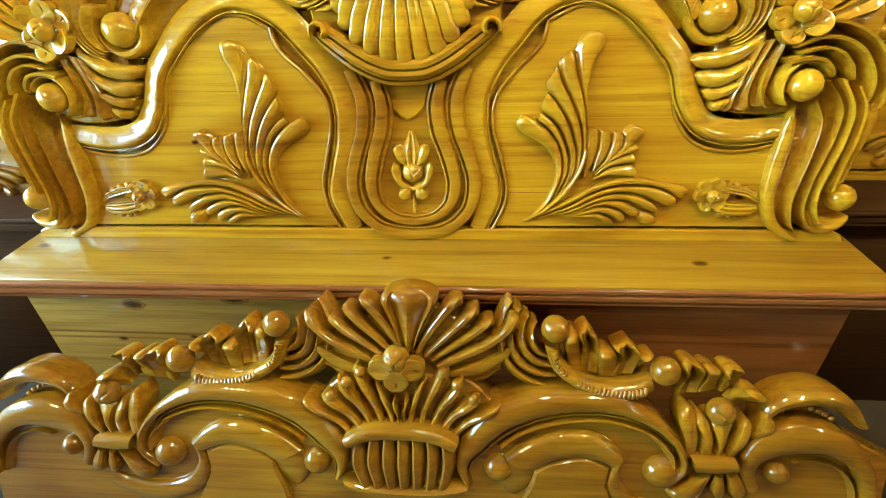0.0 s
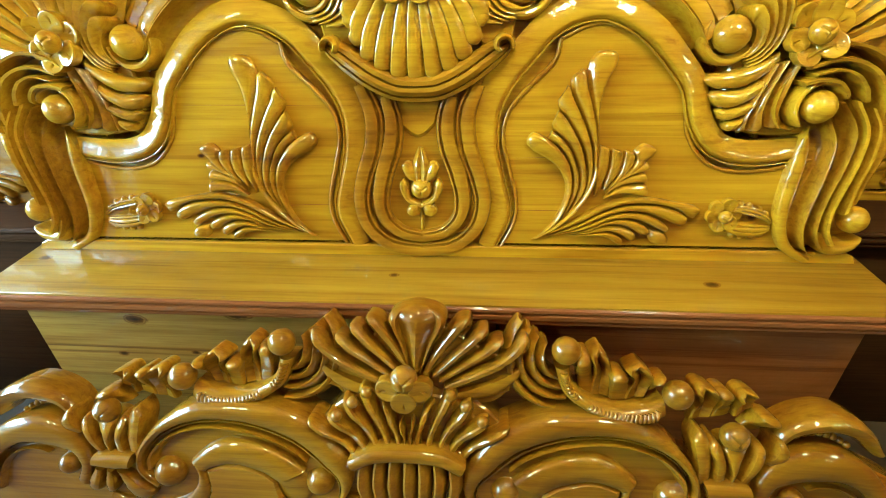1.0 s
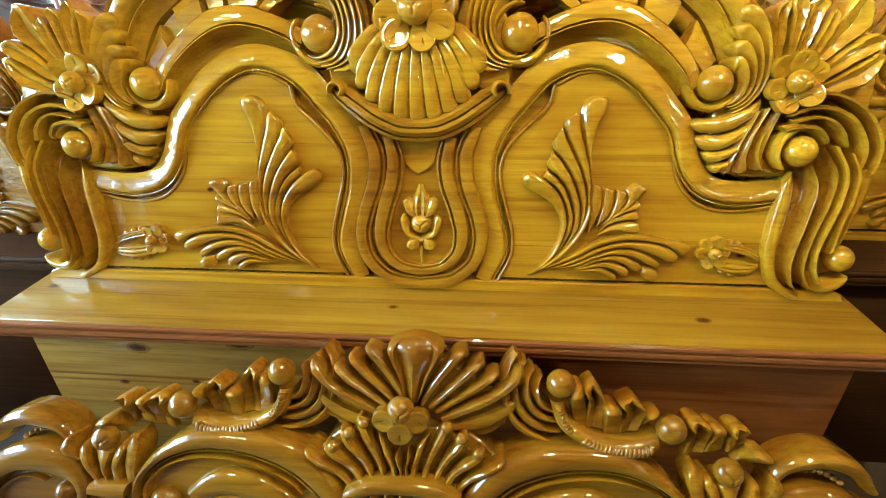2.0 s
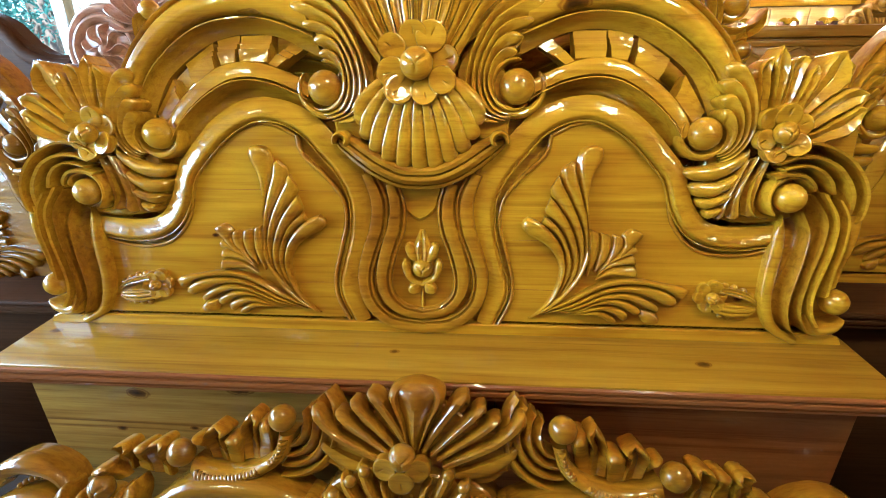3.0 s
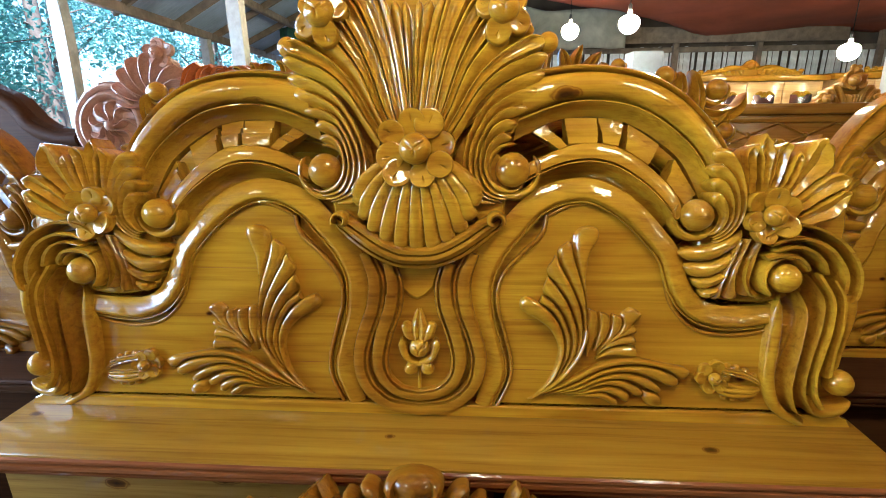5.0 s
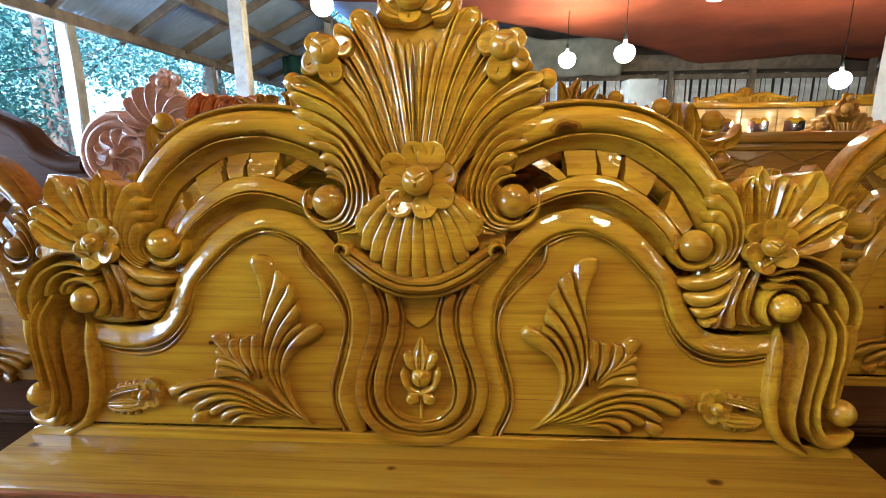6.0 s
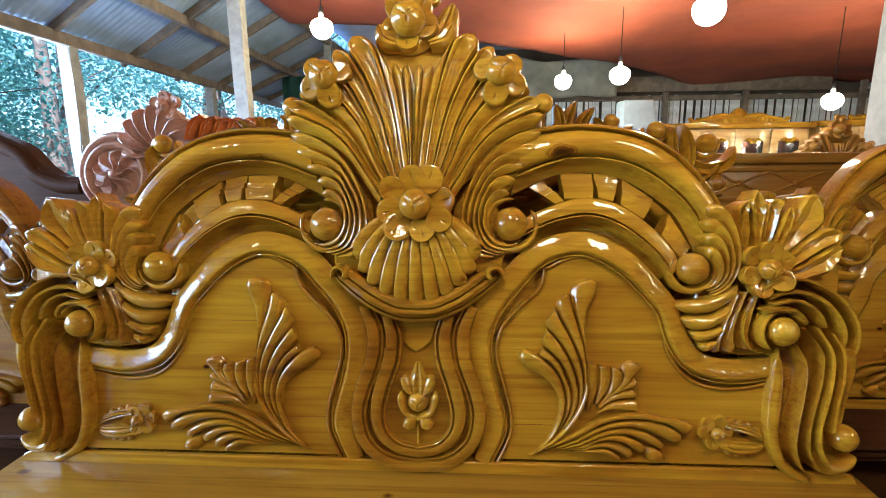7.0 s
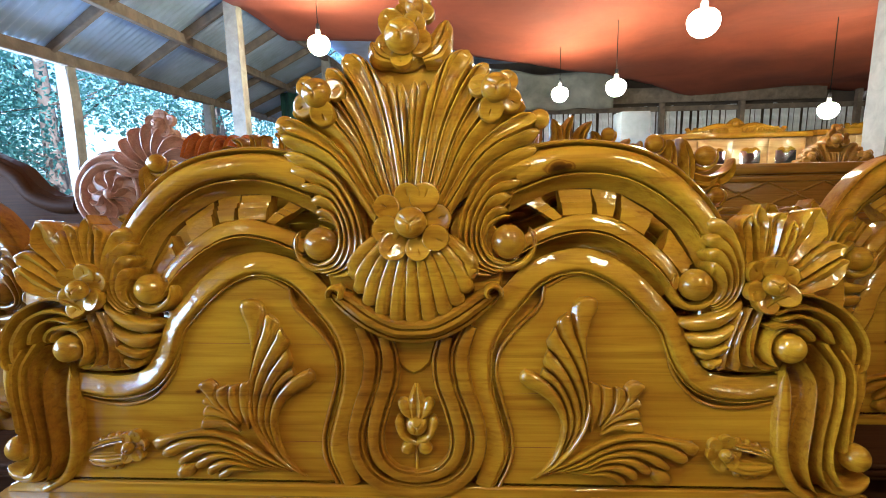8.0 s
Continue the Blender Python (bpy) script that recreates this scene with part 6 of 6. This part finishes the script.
def rosette_board():
    """A pinkish-brown board with one great rosette scroll and a shell beside it."""
    r = new("headboard")
    slab("panel", r, [(-0.25, -1.375), (-0.26, -0.20), (-0.27, -0.08), (-0.24, 0.04), (-0.1, 0.13), (0.15, 0.2), (0.5, 0.12), (0.8, 0.0), (0.8, -1.375)], -0.05, 0.0, ROSY)
    c = (-0.135, -0.045)
    for rad, w, h in ((0.165, 0.020, 0.045), (0.128, 0.022, 0.06)):
        strip("rosette_ring", r, arc(c, rad, -70, 250, 20), [w * 0.6, w, w, w, w * 0.5], h, ROLL, ROSY, base=-0.03, n=48)
    slab("rosette_ground", r, arc(c, 0.108, 0, 345, 23), -0.03, 0.03, ROSY)
    for k in range(9):
        a = 40 * k
        strip("rosette_petal", r, [(c[0] + q * math.cos(radians(a + turn)), c[1] + q * math.sin(radians(a + turn))) for q, turn in ((0.02, 0), (0.045, 34), (0.075, 48), (0.105, 30))], [0.008, 0.015, 0.02, 0.012], [0.07, 0.068, 0.06, 0.045], SCOOP, ROSY, base=0.0, tip1=0.2, n=20)
    ball("rosette_eye", r, c, 0.026, 0.052, 0.9, mat=ROSY)
    core = (0.07, 0.05)
    for a, far in ((172, 0.16), (152, 0.185), (132, 0.195), (112, 0.20), (90, 0.20), (68, 0.19), (46, 0.18), (24, 0.16)):
        d = (math.cos(radians(a)), math.sin(radians(a)))
        e = (-d[1], d[0])
        strip("shell_flute", r, [(core[0] + d[0] * far * q + e[0] * 0.02 * math.sin(math.pi * q), core[1] + d[1] * far * q + e[1] * 0.02 * math.sin(math.pi * q)) for q in (0.18, 0.5, 0.8, 1.0)], [0.010, 0.02, 0.030, 0.032], [0.04, 0.06, 0.07, 0.06], SCOOP, ROSY, base=-0.03, lift=0.01, tip1=0.2, n=24)
    ball("shell_boss", r, core, 0.04, 0.05, mat=GOLD)
    flower("crown_flower", r, (0.105, 0.245), 0.055, 5, h0=0.05, mat=ROSY, turn=20, bud=0.5)
    for k in range(5):
        strip("orange_leaf", r, [(0.20 + 0.06 * k, 0.10), (0.23 + 0.06 * k, 0.17), (0.27 + 0.06 * k, 0.20 - 0.01 * k)], [0.016, 0.026, 0.01], 0.05, BLADE, ORANGE, "orange-stained carved leaf", lift=0.02)
    return tagged(r, "pinkish-brown carved headboard with a large spiral rosette", "headboard", "carved headboards")


rosy = rosette_board()
rosy.matrix_world = pose(-1.30, 1.16, 1.39, -6)

# plain brown rounded back at the open side
back = new("bench_back")
slab("board", back, [(-0.75, -1.085)] + [tuple(q) for q in flow([(-0.75, 0.20), (-0.3, 0.29), (0.05, 0.28), (0.265, 0.20), (0.33, 0.165), (0.39, 0.096), (0.476, 0.05), (0.585, 0.048), (0.63, -0.02), (0.65, -0.12)], 36)] + [(0.65, -1.085)], -0.05, 0.03, UMBER, bevel=0.015)
strip("top_roll", back, [(-0.75, 0.16), (-0.3, 0.25), (0.05, 0.24), (0.25, 0.165), (0.32, 0.12), (0.37, 0.055), (0.47, 0.012), (0.56, 0.008)], 0.028, 0.03, HALF, UMBER, lift=0.02, n=40)
back.matrix_world = pose(-2.36, 1.273, 1.273, -5) @ Matrix.Scale(1.17, 4)
tagged(back, "dull brown wooden bed back with a curved top", "bench")


def crest_rail():
    """A second board close behind, of which the carved upper edge stands out."""
    c = new("headboard")
    slab("panel", c, [(-0.85, -1.46)] + [tuple(q) for q in flow([(-0.85, -0.18), (-0.5, -0.02), (-0.1, 0.02), (0.3, 0.0), (0.62, -0.06), (0.85, -0.20)], 24)] + [(0.85, -1.46)], -0.04, 0.0)
    for side in (1, -1):
        for x, y, tall, lean in ((0.40, 0.03, 0.085, 0.02), (0.452, 0.03, 0.075, -0.012), (0.488, 0.025, 0.090, 0.014), (0.535, 0.02, 0.075, 0.024), (0.570, 0.01, 0.055, -0.01),
                                 (0.655, -0.02, 0.060, 0.016), (0.690, -0.03, 0.055, -0.010), (0.792, -0.06, 0.095, -0.004), (0.838, -0.08, 0.120, -0.016)):
            if side < 0 and 0.6 < x < 0.8:
                continue
            strip("edge_leaf", c, [(x - lean * 0.4, y - 0.06), (x - lean * 0.5, y + 0.35 * tall), (x + lean, y + tall * (1.0 if side > 0 else 0.6))], [0.014, 0.024, 0.010], [0.03, 0.05, 0.06], BLADE, side=side, tip1=0.25, n=14)
        for x, y, r in ((0.606, 0.052, 0.021), (0.742, 0.022, 0.028), (0.892, -0.018, 0.031), (0.925, -0.136, 0.026)) if side > 0 else ((0.804, -0.003, 0.030),):
            ball("edge_knob", c, (x, y), r, 0.03, side=side)
            strip("edge_scroll", c, arc((x, y), r * 1.25, 30, -200, 10), [r * 0.15, r * 0.3, r * 0.2], 0.03, HALF, side=side, tip0=0.1, tip1=0.1)
        for one, two in (([(0.85, -0.06), (0.90, -0.075), (0.95, -0.060), (0.978, -0.024)], [(0.85, -0.10), (0.91, -0.115), (0.965, -0.090), (0.982, -0.028)]),
                         ([(0.84, -0.10), (0.87, -0.125), (0.905, -0.105), (0.93, -0.070)], [(0.84, -0.14), (0.875, -0.160), (0.925, -0.130), (0.935, -0.075)])) if side > 0 else ():
            band("edge_leaf", c, [(x * side, y) for x, y in one], [(x * side, y) for x, y in two], [0.03, 0.05, 0.05], CUPLEAF, tip1=0.2, axis=0.0, sides=(1,), n=20)
        strip("edge_leaf", c, [(0.80, -0.16), (0.87, -0.19), (0.95, -0.17)], [0.02, 0.03, 0.012], 0.05, BLADE, side=side, tip1=0.2)
    return tagged(c, "golden varnished headboard with a leafy carved edge", "headboard", "carved headboards")


edge_board = crest_rail()
edge_board.matrix_world = pose(-0.07, 0.62, 1.47, -6)

# ---------------- trees and yard ----------------
def tree(x, y, height, spread_r, seed, leaves):
    rnd = random.Random(seed)
    t = new("tree")
    t.location = (x, y, 0)
    trunk = bmesh.new()

    def limb(a, b, r0, r1):
        steps, prev = 6, None
        for k in range(steps + 1):
            s = k / steps
            c = a.lerp(b, s) + Vector((noise.noise((s * 2, seed, 0)), noise.noise((s * 2, 0, seed)), 0)) * 0.22 * (b - a).length * s * (1 - s)
            r = r0 + (r1 - r0) * s
            ring = [trunk.verts.new(c + Vector((r * math.cos(q * math.pi / 4), r * math.sin(q * math.pi / 4), 0))) for q in range(8)]
            if prev:
                for q in range(8):
                    trunk.faces.new([prev[q], prev[(q + 1) % 8], ring[(q + 1) % 8], ring[q]])
            prev = ring

    top = Vector((rnd.uniform(-0.4, 0.4), rnd.uniform(-0.4, 0.4), height * 0.75))
    limb(Vector((0, 0, -0.1)), top, 0.17, 0.06)
    tips = []
    for k in range(11):
        a = rnd.uniform(0, 6.28)
        z = height * rnd.uniform(0.16, 0.7)
        start = Vector((top.x * z / top.z, top.y * z / top.z, z))
        end = start + Vector((math.cos(a), math.sin(a), rnd.uniform(0.15, 0.7))) * spread_r * rnd.uniform(0.5, 1.0)
        limb(start, end, 0.06, 0.018)
        tips += [start.lerp(end, s) for s in (0.5, 0.75, 1.0)]
    tips += [top]
    me = bpy.data.meshes.new("trunk")
    trunk.to_mesh(me)
    trunk.free()
    me.materials.append(BARK)
    me.shade_smooth()
    hang("trunk", me, t)
    verts, faces = [], []
    clumps = [p + Vector((rnd.gauss(0, 0.35), rnd.gauss(0, 0.35), rnd.gauss(0, 0.3))) for p in tips for _ in range(5)]
    for k in range(leaves):
        c = rnd.choice(clumps) + Vector((rnd.gauss(0, 0.2), rnd.gauss(0, 0.2), rnd.gauss(0, 0.16)))
        d = Vector((rnd.gauss(0, 1), rnd.gauss(0, 1), rnd.gauss(-0.5, 0.6))).normalized()
        e = d.cross(Vector((rnd.gauss(0, 1), rnd.gauss(0, 1), rnd.gauss(0, 1)))).normalized()
        ln, wd = rnd.uniform(0.05, 0.11), rnd.uniform(0.018, 0.036)
        i = len(verts)
        nrm = d.cross(e) * wd * 0.4
        verts += [tuple(c), tuple(c + d * ln * 0.5 + e * wd + nrm), tuple(c + d * ln), tuple(c + d * ln * 0.5 - e * wd + nrm)]
        faces += [(i, i + 1, i + 2), (i, i + 2, i + 3)]
    me = bpy.data.meshes.new("crown")
    me.from_pydata(verts, [], faces)
    me.materials.append(LEAF)
    hang("crown", me, t)
    return tagged(t, "leafy green tree in bright daylight", "tree", "trees by the shed")


for k, (x, y, h, r) in enumerate(((-6.2, 4.2, 6.0, 2.0), (-7.0, 7.2, 6.5, 2.2), (-5.6, 10.5, 6.0, 2.1), (-9.5, 5.5, 7.5, 2.6), (-9.0, 10.0, 8, 2.8), (-4.6, 14.5, 7, 2.4), (-8.5, 15.0, 8, 2.8), (-7.6, 1.2, 6.5, 2.2))):
    tree(x, y, h, r, 11 + k, 7500)
